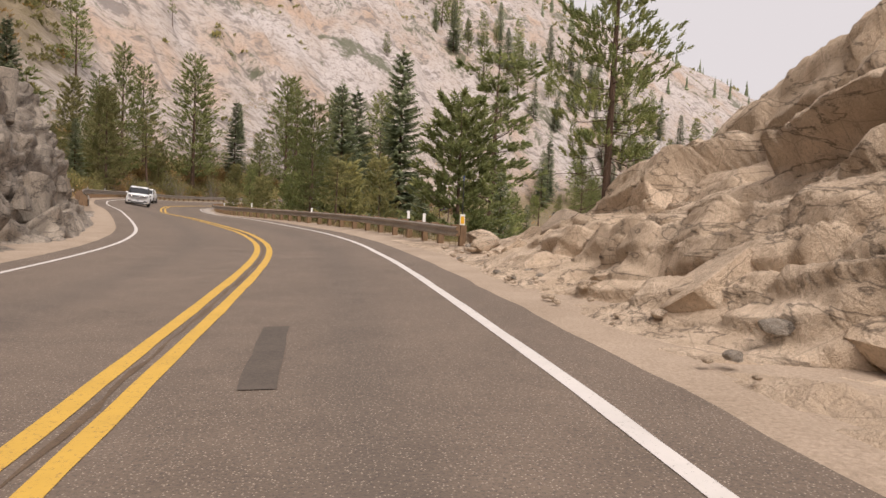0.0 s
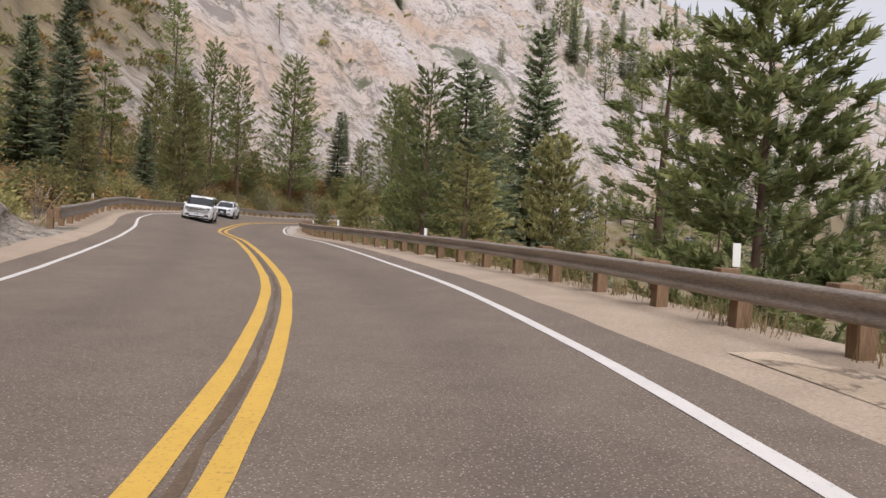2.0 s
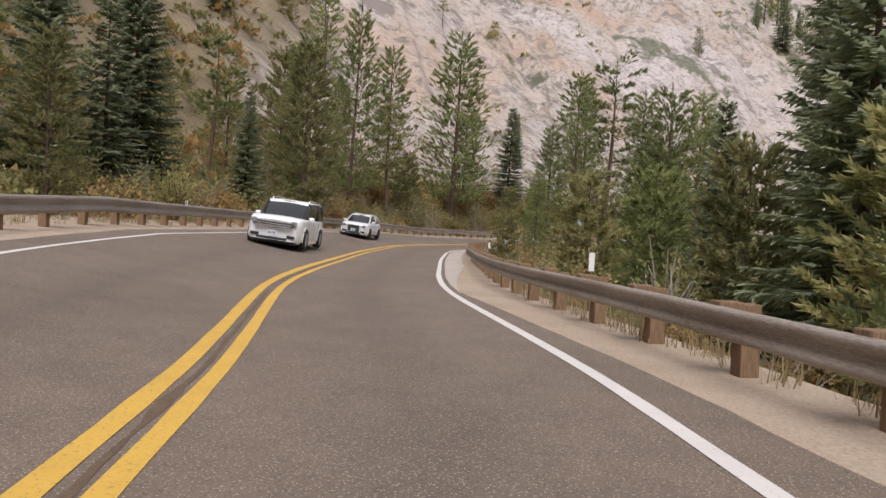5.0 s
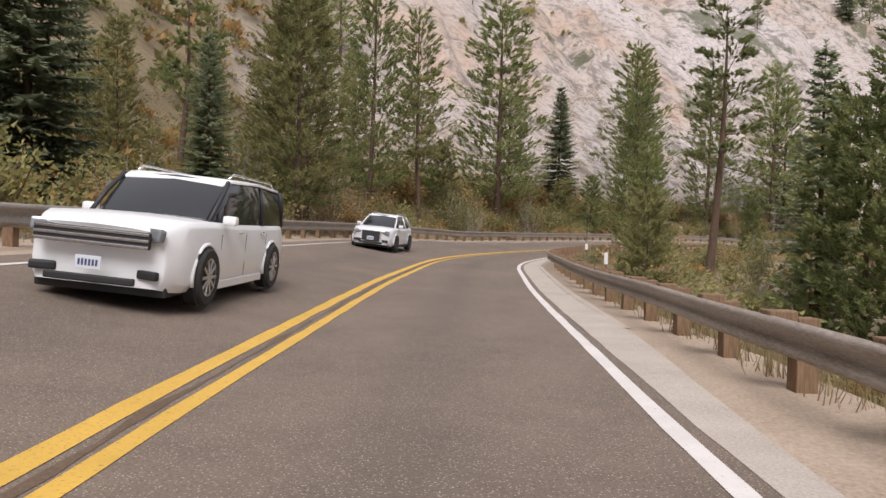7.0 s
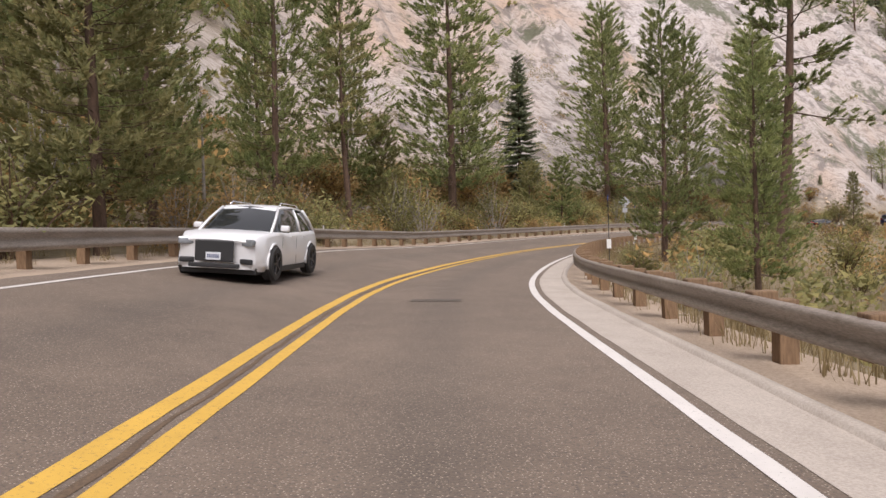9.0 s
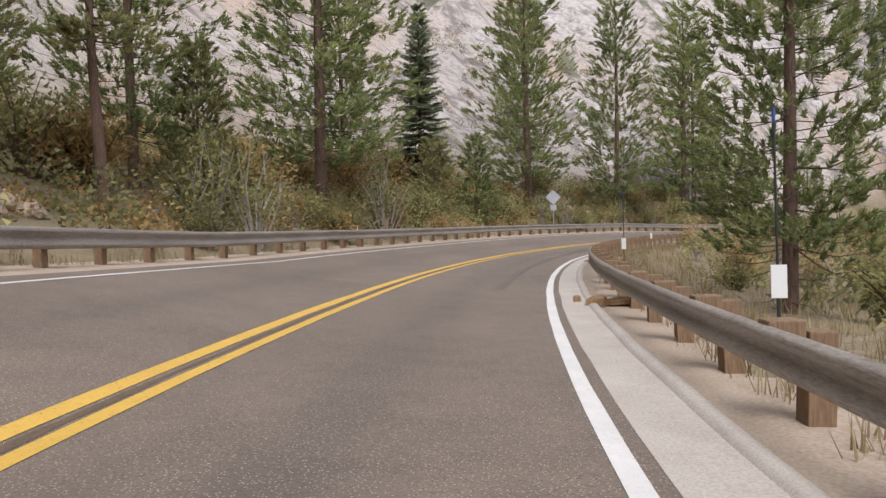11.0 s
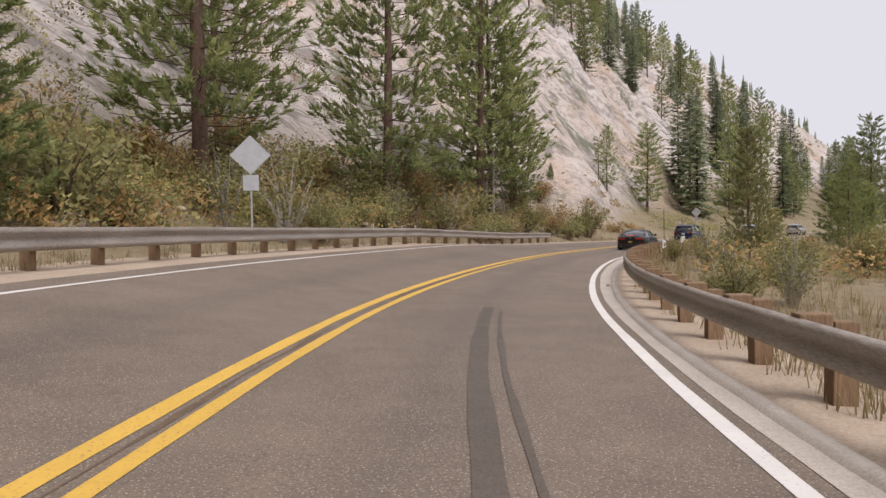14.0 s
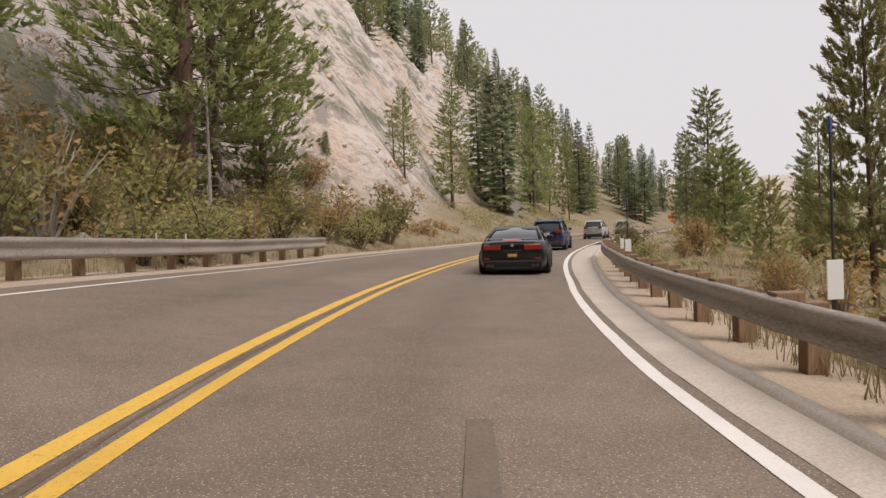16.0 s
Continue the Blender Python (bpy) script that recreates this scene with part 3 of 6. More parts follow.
def guardrail(s0, s1, off, side, top, step, label, tall=1.0, steel=RUST_STEEL, beam="weathered brown corrugated steel beam"):
    rail = thing("guardrail", label, "guardrail", "guardrails along the road")
    attach("beam", rail_beam(s0, s1, off, side, top, tall, steel), rail, beam)
    rnd = random.Random(int(s0) + 3)
    s = s0 + 0.5
    while s < s1:
        turn = heading(s) + rnd.uniform(-3, 3)
        p = spot(s, off(s) + side * 0.36)
        attach("post", POST, rail, "", pose(p.x, p.y, p.z + top - 0.57 + rnd.uniform(-0.03, 0.04), rnd.uniform(-2, 2), rnd.uniform(-2, 2), turn))
        p = spot(s, off(s) + side * 0.13)
        attach("spacer_block", BLOCK, rail, "", pose(p.x, p.y, p.z + top + 0.13, 0, 0, turn))
        s += step / pace(s)
    return rail


guardrail(20.5, 167, RAIL_R, 1, 0.69, 1.9, "brown weathered steel guardrail on wooden posts beside the drop")
guardrail(46, 166, RAIL_L, -1, 0.69, 1.9, "grey steel guardrail on wooden posts below the brush slope", 1.42, GREY_STEEL, "deep corrugated grey steel beam")

# ---- rock cuts ----
def blocky(x, y, z, size):
    """Blocks with cracks between: an offset for each cell, blended at its edges, and a groove along them."""
    d, p = noise.voronoi(Vector((x / size, y / size, z / size)))
    c0, c1 = (0.5 + 0.5 * noise.cell(Vector((q.x * 21.9, q.y * 15.3, q.z * 20.1))) for q in p[:2])
    w = min((d[1] - d[0]) * 4.0, 1.0)
    return c1 * (1 - w) * 0.5 + c0 * (0.5 + 0.5 * w), min((d[1] - d[0]) * 7.0, 1.0)


def eased(t):
    t = min(max(t, 0.0), 1.0)
    return t * t * (3 - 2 * t)


def hashed(a, c, seed):
    return 0.5 + 0.5 * noise.cell(Vector((a * 3.7 + seed * 1.3 + 0.5, c * 5.3 + 0.5, seed * 2.9 + 0.5)))


def bedded(bed, run, block, seed, edge):
    """Slabs laid in beds: how far the slab stands out at a height across the beds and a length along them, and the crack at its edges."""
    k = math.floor(bed)
    f = bed - k

    def face(layer):
        a = run / (block * (0.7 + 0.8 * hashed(layer, 3, seed))) + 9 * hashed(layer, 1, seed)
        i = math.floor(a)
        g = a - i
        lean = (hashed(layer, i + 40, seed) - 0.5) * (g - 0.5) * 0.9
        nxt = hashed(layer, i + 1, seed) - (hashed(layer, i + 41, seed) - 0.5) * 0.45
        w = eased((g - 1 + edge * 0.6) / (edge * 0.6))
        return (hashed(layer, i, seed) + lean) * (1 - w) + nxt * w, math.exp(-((g - 0.95) / 0.03) ** 2)

    v0, c0 = face(k)
    v1, _ = face(k + 1)
    w = eased((f - 1 + edge) / edge)
    slope = (hashed(k, 77, seed) - 0.3) * 0.35 * f
    return (v0 + slope) * (1 - w) + v1 * w, max(c0, math.exp(-((f - 0.97) / 0.05) ** 2))


def rock_cut(name, s0, s1, ds, ups, profile, amp, material, label, seed, block=(1.9, 0.75), dip=0.3, power=(1.3, 0.42)):
    """A blasted rock face beside the road: profile gives offset and height for 0 to 1 up the face."""
    na, nb = int((s1 - s0) / ds), ups
    verts, faces = [], []
    for a in range(na + 1):
        s = s0 + (s1 - s0) * a / na
        p, d = along(s)
        nrm = Vector((d.y, -d.x, 0))
        for c in range(nb + 1):
            f = c / nb
            u, z = profile(f, s)
            k = amp(s)
            base = Vector((p.x, p.y, surf(s, min(max(u, -7), 5)))) + nrm * u
            q = base + Vector((0, 0, z * k))
            # slabs lean against the slope and dip along the road
            warp = 0.35 * fbm(s * 0.25, u * 0.3 + seed, z * 0.3, 3)
            along_, out_, up_ = s + 0.2 * z * k + warp, u - 0.3 * z * k, z * k + dip * s + 0.2 * abs(u) + warp
            h1, c1 = bedded(up_ / (block[0] * 0.72), along_ + 0.4 * out_, block[0] * 1.7, seed, 0.085)
            h2, c2 = bedded(up_ / (block[1] * 0.6) + 0.25 * along_, along_ - 0.3 * out_, block[1] * 1.5, seed + 5, 0.2)
            push = (h1 - 0.45) * power[0] - c1 * 0.2 + (h2 - 0.5) * power[1] - c2 * 0.1 + 0.25 * fbm(s * 0.3, u * 0.3 + seed, z * 0.3, 3) + 0.05 * fbm(s * 3.1, u * 3.1, z * 3.1 + seed, 4)
            fade = min(1.0, f * 7, (1 - f) * 8 + 0.25) * min(1, k)
            side = 1 if u < 0 else -1
            q += (nrm * side * 0.75 + Vector((0, 0, 0.65))) * push * fade
            verts.append(q)
    for a in range(na):
        for c in range(nb):
            k = a * (nb + 1) + c
            faces.append((k, k + 1, k + nb + 2, k + nb + 1))
    me = mesh_of(name, verts, faces, material, True)
    return tagged(new(name, me), label, "rock outcrop")


def right_profile(f, s):
    pts_f = (0, 0.1, 0.2, 0.34, 0.4, 0.5, 0.64, 0.7, 0.8, 1.0)
    pts_u = (4.6, 5.4, 6.2, 6.9, 7.6, 8.3, 9.2, 10.4, 12.4, 17.0)
    pts_z = (-0.1, 0.12, 0.45, 1.5, 1.75, 3.0, 3.3, 4.9, 6.0, 8.4)
    return float(np.interp(f, pts_f, pts_u)), float(np.interp(f, pts_f, pts_z))


RIGHT_AMP = curve([(-40, 1.2), (-2, 1.1), (6, 1.0), (11, 0.86), (15.5, 0.55), (19, 0.3), (22, 0.12), (24.5, 0.0)])
rock_cut("rock_outcrop", -9, 25, 0.075, 190, right_profile, RIGHT_AMP, CUT_ROCK, "tan fractured granite bank rising beside the road shoulder", 3.0)


def left_profile(f, s):
    pts_f = (0, 0.12, 0.25, 0.5, 0.75, 0.88, 1.0)
    pts_u = (-5.9, -6.7, -7.2, -7.7, -8.5, -10.5, -14.5)
    pts_z = (-0.1, 0.25, 1.0, 3.0, 5.0, 5.7, 6.2)
    return float(np.interp(f, pts_f, pts_u)), float(np.interp(f, pts_f, pts_z))


LEFT_AMP = curve([(4, 0.9), (12, 1.0), (30, 1.0), (37.5, 1.0), (40, 0.62), (44, 0.28), (48, 0.0)])
rock_cut("rock_outcrop", 0, 48, 0.13, 90, left_profile, LEFT_AMP, GREY_ROCK, "grey jointed granite cut standing over the far lane", 21.0, (1.25, 0.55), 0.1, (1.0, 0.4))



def block_mesh(seed, material):
    """An angular rock broken along flat joints, its edges worn."""
    r = random.Random(seed)
    bm = bmesh.new()
    bmesh.ops.create_cube(bm, size=1.0)
    for _ in range(7):
        n = Vector((r.gauss(0, 1), r.gauss(0, 1), r.gauss(0, 1))).normalized()
        cut = bmesh.ops.bisect_plane(bm, geom=bm.verts[:] + bm.edges[:] + bm.faces[:], plane_co=n * r.uniform(0.36, 0.5), plane_no=n, clear_outer=True)
        edges = [e for e in cut["geom_cut"] if isinstance(e, bmesh.types.BMEdge)]
        bmesh.ops.edgeloop_fill(bm, edges=edges)
    bmesh.ops.bevel(bm, geom=bm.edges[:], offset=0.025, segments=1, affect="EDGES")
    bmesh.ops.triangulate(bm, faces=bm.faces[:])
    bmesh.ops.subdivide_edges(bm, edges=[e for e in bm.edges if e.calc_length() > 0.22], cuts=2, use_grid_fill=False)
    for v in bm.verts:
        v.co += v.co.normalized() * (0.03 * fbm(v.co.x * 3 + seed, v.co.y * 3, v.co.z * 3, 3))
    me = bpy.data.meshes.new("rock_block")
    bm.to_mesh(me)
    bm.free()
    me.materials.append(material)
    return me


TAN_BLOCKS = [block_mesh(k + 1, CUT_ROCK) for k in range(9)]
GREY_BLOCKS = [block_mesh(k + 40, GREY_ROCK) for k in range(9)]
cuts = [o for o in scene.objects if o.name.startswith("rock_outcrop")]
r = random.Random(5)
for _ in range(26):
    s, f = r.uniform(-10, 21), r.uniform(0.16, 0.97)
    u, z = right_profile(f, s)
    k = RIGHT_AMP(s)
    if k < 0.15:
        continue
    p = spot(s, min(u, 5.0)) + Vector((along(s)[1].y, -along(s)[1].x, 0)) * (u - min(u, 5.0)) + Vector((0, 0, z * k - 0.1))
    long = r.uniform(0.9, 2.9) * (0.6 + 0.4 * k) * (0.75 + 0.5 * f)
    m = pose(p.x, p.y, p.z, 0, 0, heading(s) + r.uniform(-16, 16)) @ pose(0, 0, 0, -r.uniform(24, 44), r.uniform(6, 24), r.uniform(-8, 8)) @ Matrix.Diagonal((long, long * r.uniform(0.45, 0.8), long * r.uniform(0.26, 0.45), 1))
    attach("rock_block", r.choice(TAN_BLOCKS), cuts[0], "", m)
for _ in range(20):
    s, f = r.uniform(2, 44), r.uniform(0.08, 0.96)
    u, z = left_profile(f, s)
    k = LEFT_AMP(s)
    if k < 0.12:
        continue
    p = spot(s, u)
    p.z = surf(s, max(u, -7)) + z * k
    tall = r.uniform(0.5, 1.5)
    m = pose(p.x, p.y, p.z, r.uniform(-12, 12), r.uniform(-12, 12), heading(s) + r.uniform(-14, 14)) @ Matrix.Diagonal((tall * r.uniform(0.7, 1.3), tall * 0.75, tall * r.uniform(0.7, 1.4), 1))
    attach("rock_block", r.choice(GREY_BLOCKS), cuts[1], "", m)

# ---- trees ----
UP = Vector((0, 0, 1))
# crown base, whorls, branches in a whorl, widest half width, shoots on a branch, shoot length and needle length in metres
HABIT = {
    "pine": (0.13, 23, 5, 0.2, 14, 0.4, 0.23), "mast": (0.3, 18, 5, 0.19, 15, 0.38, 0.23), "open": (0.42, 11, 3, 0.15, 26, 0.3, 0.22),
    "young": (0.06, 15, 5, 0.25, 11, 0.3, 0.2), "fir": (0.06, 38, 6, 0.185, 0, 0.0, 0.0), "dead": (0.1, 20, 3, 0.13, 0, 0.0, 0.0), "snag": (0.06, 15, 4, 0.2, 0, 0.0, 0.0),
}


def wood_and_needles(kind, h, seed, full=1.0):
    """Vertices and faces of a conifer's trunk with its limbs, and of its needles. Kinds: fir, pine, mast, open, young, dead, snag (dead, with drooping limbs); full under 1: fewer, larger shoots."""
    rnd = random.Random(seed)
    base, whorls, arms, spread, shoots, shoot_long, needle = HABIT[kind]
    r0 = h * {"fir": 0.012, "pine": 0.0125, "open": 0.0155, "young": 0.012, "dead": 0.0095, "snag": 0.014, "mast": 0.0135}[kind]
    bend = Vector((rnd.uniform(-1, 1), rnd.uniform(-1, 1), 0)) * (0.03 if kind == "open" else 0.012) * h

    def stem(f):
        return Vector((bend.x * math.sin(2.2 * f), bend.y * math.sin(2.7 * f), h * f))

    wood_v, wood_f = tube([Vector((0, 0, -1.2))] + [stem(f) for f in (0, 0.04, 0.2, 0.4, 0.6, 0.8, 0.93, 1.0)], [r0 * k for k in (1.5, 1.3, 1, 0.86, 0.68, 0.48, 0.26, 0.12, 0.03)], 9 if full == 1 else 6)
    leaf_v, leaf_f = [], []

    def limb(points, radii):
        v, f = tube(points, radii, 4 if full == 1 else 3)
        o = len(wood_v)
        wood_v.extend(v)
        wood_f.extend(tuple(o + k for k in q) for q in f)

    def blade(p, tip, across):
        o = len(leaf_v)
        leaf_v.extend([p + across, tip, p - across])
        leaf_f.append((o, o + 1, o + 2))

    def shoot(p, d, length, reach, count):
        """A finger of needles round a twig that points along d."""
        d = d.normalized()
        a = d.orthogonal().normalized()
        c = d.cross(a)
        turn = rnd.uniform(0, 6.28)
        for k in range(count):
            t = (k + rnd.random()) / count
            w = turn + k * 2.4
            out = a * math.cos(w) + c * math.sin(w)
            q = p + d * length * t
            away = (d * (0.55 + 0.75 * t) + out * (1.0 - 0.4 * t)).normalized()
            blade(q, q + away * reach * rnd.uniform(0.8, 1.2), d.cross(out) * reach * rnd.uniform(0.17, 0.27) * (1.0 + 0.7 * (1 - full)))

    rows = int(whorls * (0.55 + 0.45 * full))
    for k in range(rows):
        f0 = base + (0.975 - base) * (k / rows) ** (0.92 if kind == "fir" else 1.0)
        first = rnd.uniform(0, 6.28)
        n_arms = arms + (1 if rnd.random() < 0.35 else 0)
        for j in range(n_arms):
            f = min(f0 + rnd.uniform(-0.4, 0.4) * 0.9 / rows, 0.985)
            g = max(0.0, (f - base) / (1 - base))
            a = first + 6.283 * j / n_arms + rnd.uniform(-0.3, 0.3)
            out = Vector((math.cos(a), math.sin(a), 0))
            side = out.cross(UP)
            at = stem(f)
            if kind == "fir":
                length = h * spread * (1 - g) ** 0.82 * rnd.uniform(0.7, 1.1) + 0.012 * h
                rise, curl = -0.3 + 0.75 * g, 0.16
            elif kind in ("pine", "mast"):
                length = h * spread * min(1.0, 0.62 + g * 2.2) * (1 - g) ** 0.66 * rnd.uniform(0.62, 1.12) + 0.02 * h
                rise, curl = -0.18 + 0.85 * g, 0.3
            elif kind == "open":
                length = h * spread * rnd.uniform(0.55, 1.25) * (1.0 - 0.35 * g)
                rise, curl = rnd.uniform(-0.25, 0.3) + 0.3 * g, 0.12
            elif kind == "young":
                length = h * spread * (1 - g) ** 0.62 * rnd.uniform(0.65, 1.12) + 0.03 * h
                rise, curl = -0.05 + 0.85 * g, 0.35
            elif kind == "snag":
                length = h * spread * (1 - 0.55 * g) * rnd.uniform(0.45, 1.15)
                rise, curl = rnd.uniform(-0.15, 0.3), -rnd.uniform(0.7, 1.9) * (1 - 0.5 * g)
            else:
                length = h * spread * (1 - 0.7 * g) * rnd.uniform(0.3, 1.1)
                rise, curl = rnd.uniform(-0.5, 0.2), 0.3
            mid = at + (out + UP * rise) * length * 0.5
            tip = mid + (out + UP * (rise + curl) + side * rnd.uniform(-0.2, 0.2)) * length * 0.5
            rb = max(0.0016 * h * (1 - 0.7 * g), 0.009) * {"open": 1.5, "snag": 2.0}.get(kind, 1)
            if full == 1 or (j + k) % 3 == 0:
                limb([at, mid, tip], [rb, rb * 0.65, rb * 0.25])

            def on(t):
                return at.lerp(mid, t * 2) if t < 0.5 else mid.lerp(tip, t * 2 - 1)

            if kind == "snag":
                for _ in range(4):
                    t = rnd.uniform(0.35, 0.98)
                    w = out * rnd.uniform(0.1, 0.6) + side * rnd.uniform(-0.7, 0.7) - UP * rnd.uniform(0.1, 0.8)
                    q = on(t)
                    limb([q, q + w * length * 0.25, q + (w - UP * rnd.uniform(0.2, 0.9) + side * rnd.uniform(-0.3, 0.3)) * length * 0.45], [rb * 0.5, rb * 0.35, rb * 0.15])
            elif kind == "dead":
                for _ in range(3):
                    t = rnd.uniform(0.3, 0.95)
                    w = out * 0.6 + side * rnd.choice((-1, 1)) * rnd.uniform(0.3, 1) + UP * rnd.uniform(-0.7, 0.4)
                    q = on(t)
                    limb([q, q + w * length * 0.2, q + (w + UP * rnd.uniform(-0.5, 0.5)) * length * 0.36], [rb * 0.4, rb * 0.25, rb * 0.1])
            elif kind == "fir":
                n = max(4, int((4 + length * 2.2) * (0.6 + 0.4 * full)))
                for i in range(n):
                    t = 0.14 + 0.86 * (i + 0.5) / n
                    q = on(t)
                    for s_ in (-1, 1):
                        reach = (0.26 + 0.25 * length * (1.15 - t)) * rnd.uniform(0.75, 1.25)
                        w = (out * 0.8 + side * s_ + UP * rnd.uniform(-0.3, 0.12)).normalized()
                        blade(q, q + w * reach, (out * 0.9 - side * s_ * 0.6 + UP * rnd.uniform(-0.5, 0.5)) * reach * (0.3 + 0.12 * (1 - full)))
                        if full == 1 or i % 2:
                            w = (w - UP * rnd.uniform(0.35, 0.8)).normalized()
                            blade(q, q + w * reach * 0.8, (out + UP * 0.3) * reach * 0.2)
                blade(tip - out * 0.1, tip + (out + UP * 0.25) * 0.3, side * 0.1)
            else:
                m = max(2, int(shoots * min(1.0, 0.35 + length / (h * spread)) * (0.3 + 0.7 * full)))
                count = 12 if full == 1 else 7
                big = 1.0 + 0.55 * (1 - full)
                for i in range(m):
                    t = rnd.uniform(0.3 if kind in ("pine", "young") else 0.42, 1.0) if i else 1.0
                    fan = rnd.uniform(-1, 1) * length * (0.34 if kind == "open" else 0.27) * (1.25 - 0.6 * t)
                    q = on(t) + side * fan + UP * rnd.gauss(0.02, 0.05) * length
                    if full == 1 and abs(fan) > 0.25 and rnd.random() < 0.22:
                        limb([on(max(t - 0.15, 0.1)), on(t) + side * fan * 0.55, q], [rb * 0.35, rb * 0.25, rb * 0.15])
                    d = out * (0.55 + 0.2 * t) + side * (0.7 * fan / (length * 0.3)) + UP * (0.55 + rnd.uniform(-0.25, 0.5)) * (0.75 if kind == "open" else 1)
                    shoot(q, d, shoot_long * rnd.uniform(0.65, 1.2) * big, needle * big * rnd.uniform(0.85, 1.15), count)
    if kind in ("mast", "pine", "young") and full == 1:
        for k in range(26 if kind == "mast" else 10):
            f = rnd.uniform(0.03, base + 0.06)
            a, length = k * 2.4 + rnd.uniform(-0.4, 0.4), h * rnd.uniform(0.06, 0.15)
            out = Vector((math.cos(a), math.sin(a), rnd.uniform(-0.5, 0.1)))
            bow = out + Vector((rnd.uniform(-0.2, 0.2), rnd.uniform(-0.2, 0.2), rnd.uniform(0.1, 0.5)))
            at = stem(f)
            mid = at + out * length * 0.55
            limb([at, mid, mid + bow * length * 0.5], [0.0014 * h, 0.001 * h, 0.0004 * h])
            for _ in range(3):
                q = mid + bow * length * rnd.uniform(-0.1, 0.35)
                w = out + Vector((rnd.gauss(0, 0.7), rnd.gauss(0, 0.7), rnd.gauss(-0.1, 0.4)))
                limb([q, q + w * length * 0.14, q + (w + UP * rnd.uniform(-0.4, 0.6)) * length * 0.24], [0.0007 * h, 0.0005 * h, 0.0002 * h])
    if kind == "fir":
        for k in range(9):
            a = k * 2.4
            q = stem(1.0) - UP * 0.06 * k
            blade(q, q + Vector((math.cos(a) * 0.22, math.sin(a) * 0.22, 0.16)), UP * 0.06)
    elif kind not in ("dead", "snag"):
        shoot(stem(0.985), UP, shoot_long * 1.3, max(needle, 0.1), 16)
    return wood_v, wood_f, leaf_v, leaf_f


MOULDS = {}


def tree_mould(kind, h, seed, needles, label, full=1.0):
    key = (kind, seed)
    wv, wf, lv, lf = wood_and_needles(kind, h, seed, full)
    MOULDS[key] = (h, mesh_of("trunk", wv, wf, DEAD_WOOD if kind in ("dead", "snag") else BARK, True), mesh_of("crown", lv, lf, needles) if lf else None, label, kind)
    return key


KIND_NAME = {"fir": "fir_tree", "pine": "pine_tree", "open": "pine_tree", "young": "young_pine_tree", "mast": "pine_tree", "dead": "dead_tree", "snag": "dead_tree"}


def plant(key, x, y, h, turn=0.0, lean=0.0, z=None, wide=1.0, group="", label=""):
    h0, wood, leaf, text, kind = MOULDS[key]
    k = h / h0
    z = ground_z(x, y) if z is None else z
    tree = thing(KIND_NAME[kind], label or text, "tree", group)
    tree.matrix_world = pose(x, y, z, lean, 0, turn) @ Matrix.Diagonal((k * wide, k * wide, k, 1))
    attach("trunk", wood, tree)
    if leaf:
        attach("crown", leaf, tree)
    return tree


FIR_A = tree_mould("fir", 20, 1, FIR, "tall dark green fir with drooping layered branches")
FIR_B = tree_mould("fir", 20, 2, FIR, "slender dark green fir with a pointed top")
PINE_A = tree_mould("pine", 18, 3, PINE, "green pine with a full crown of long needles")
PINE_B = tree_mould("pine", 18, 4, PINE, "tall straight pine with a narrow green crown")
PINE_C = tree_mould("pine", 14, 5, PINE_GOLD, "yellow-green pine among the roadside brush")
MAST_A = tree_mould("mast", 18, 21, PINE, "tall pine with a bare lower trunk and dead twiggy limbs")
MAST_B = tree_mould("mast", 14, 22, PINE_GOLD, "yellow-green pine with dead arching lower limbs")
OPEN_A = tree_mould("open", 20, 6, PINE, "old pine with a sparse open crown and bare limbs")
OPEN_B = tree_mould("open", 18, 7, PINE_GOLD, "thin pine with sparse yellowing needles")
YOUNG_A = tree_mould("young", 7, 8, PINE, "young bushy green pine")
YOUNG_B = tree_mould("young", 7, 9, PINE_GOLD, "young pine with yellowing needles")
SNAG_A = tree_mould("snag", 9, 31, PINE, "bleached dead tree with a tangle of drooping bare limbs")
DEAD_A = tree_mould("dead", 12, 10, PINE, "bare grey dead tree with broken twigs")
FAR_FIR = tree_mould("fir", 16, 11, FIR, "dark green fir standing in the woods", 0.3)
FAR_FIR_B = tree_mould("fir", 14, 12, FIR, "slim dark green fir standing in the woods", 0.3)
FAR_PINE = tree_mould("pine", 15, 13, PINE, "green pine standing in the woods", 0.3)
FAR_PINE_B = tree_mould("pine", 15, 14, PINE_GOLD, "yellow-green pine standing in the woods", 0.3)
FAR_OPEN = tree_mould("open", 15, 15, PINE, "sparse open pine standing in the woods", 0.3)
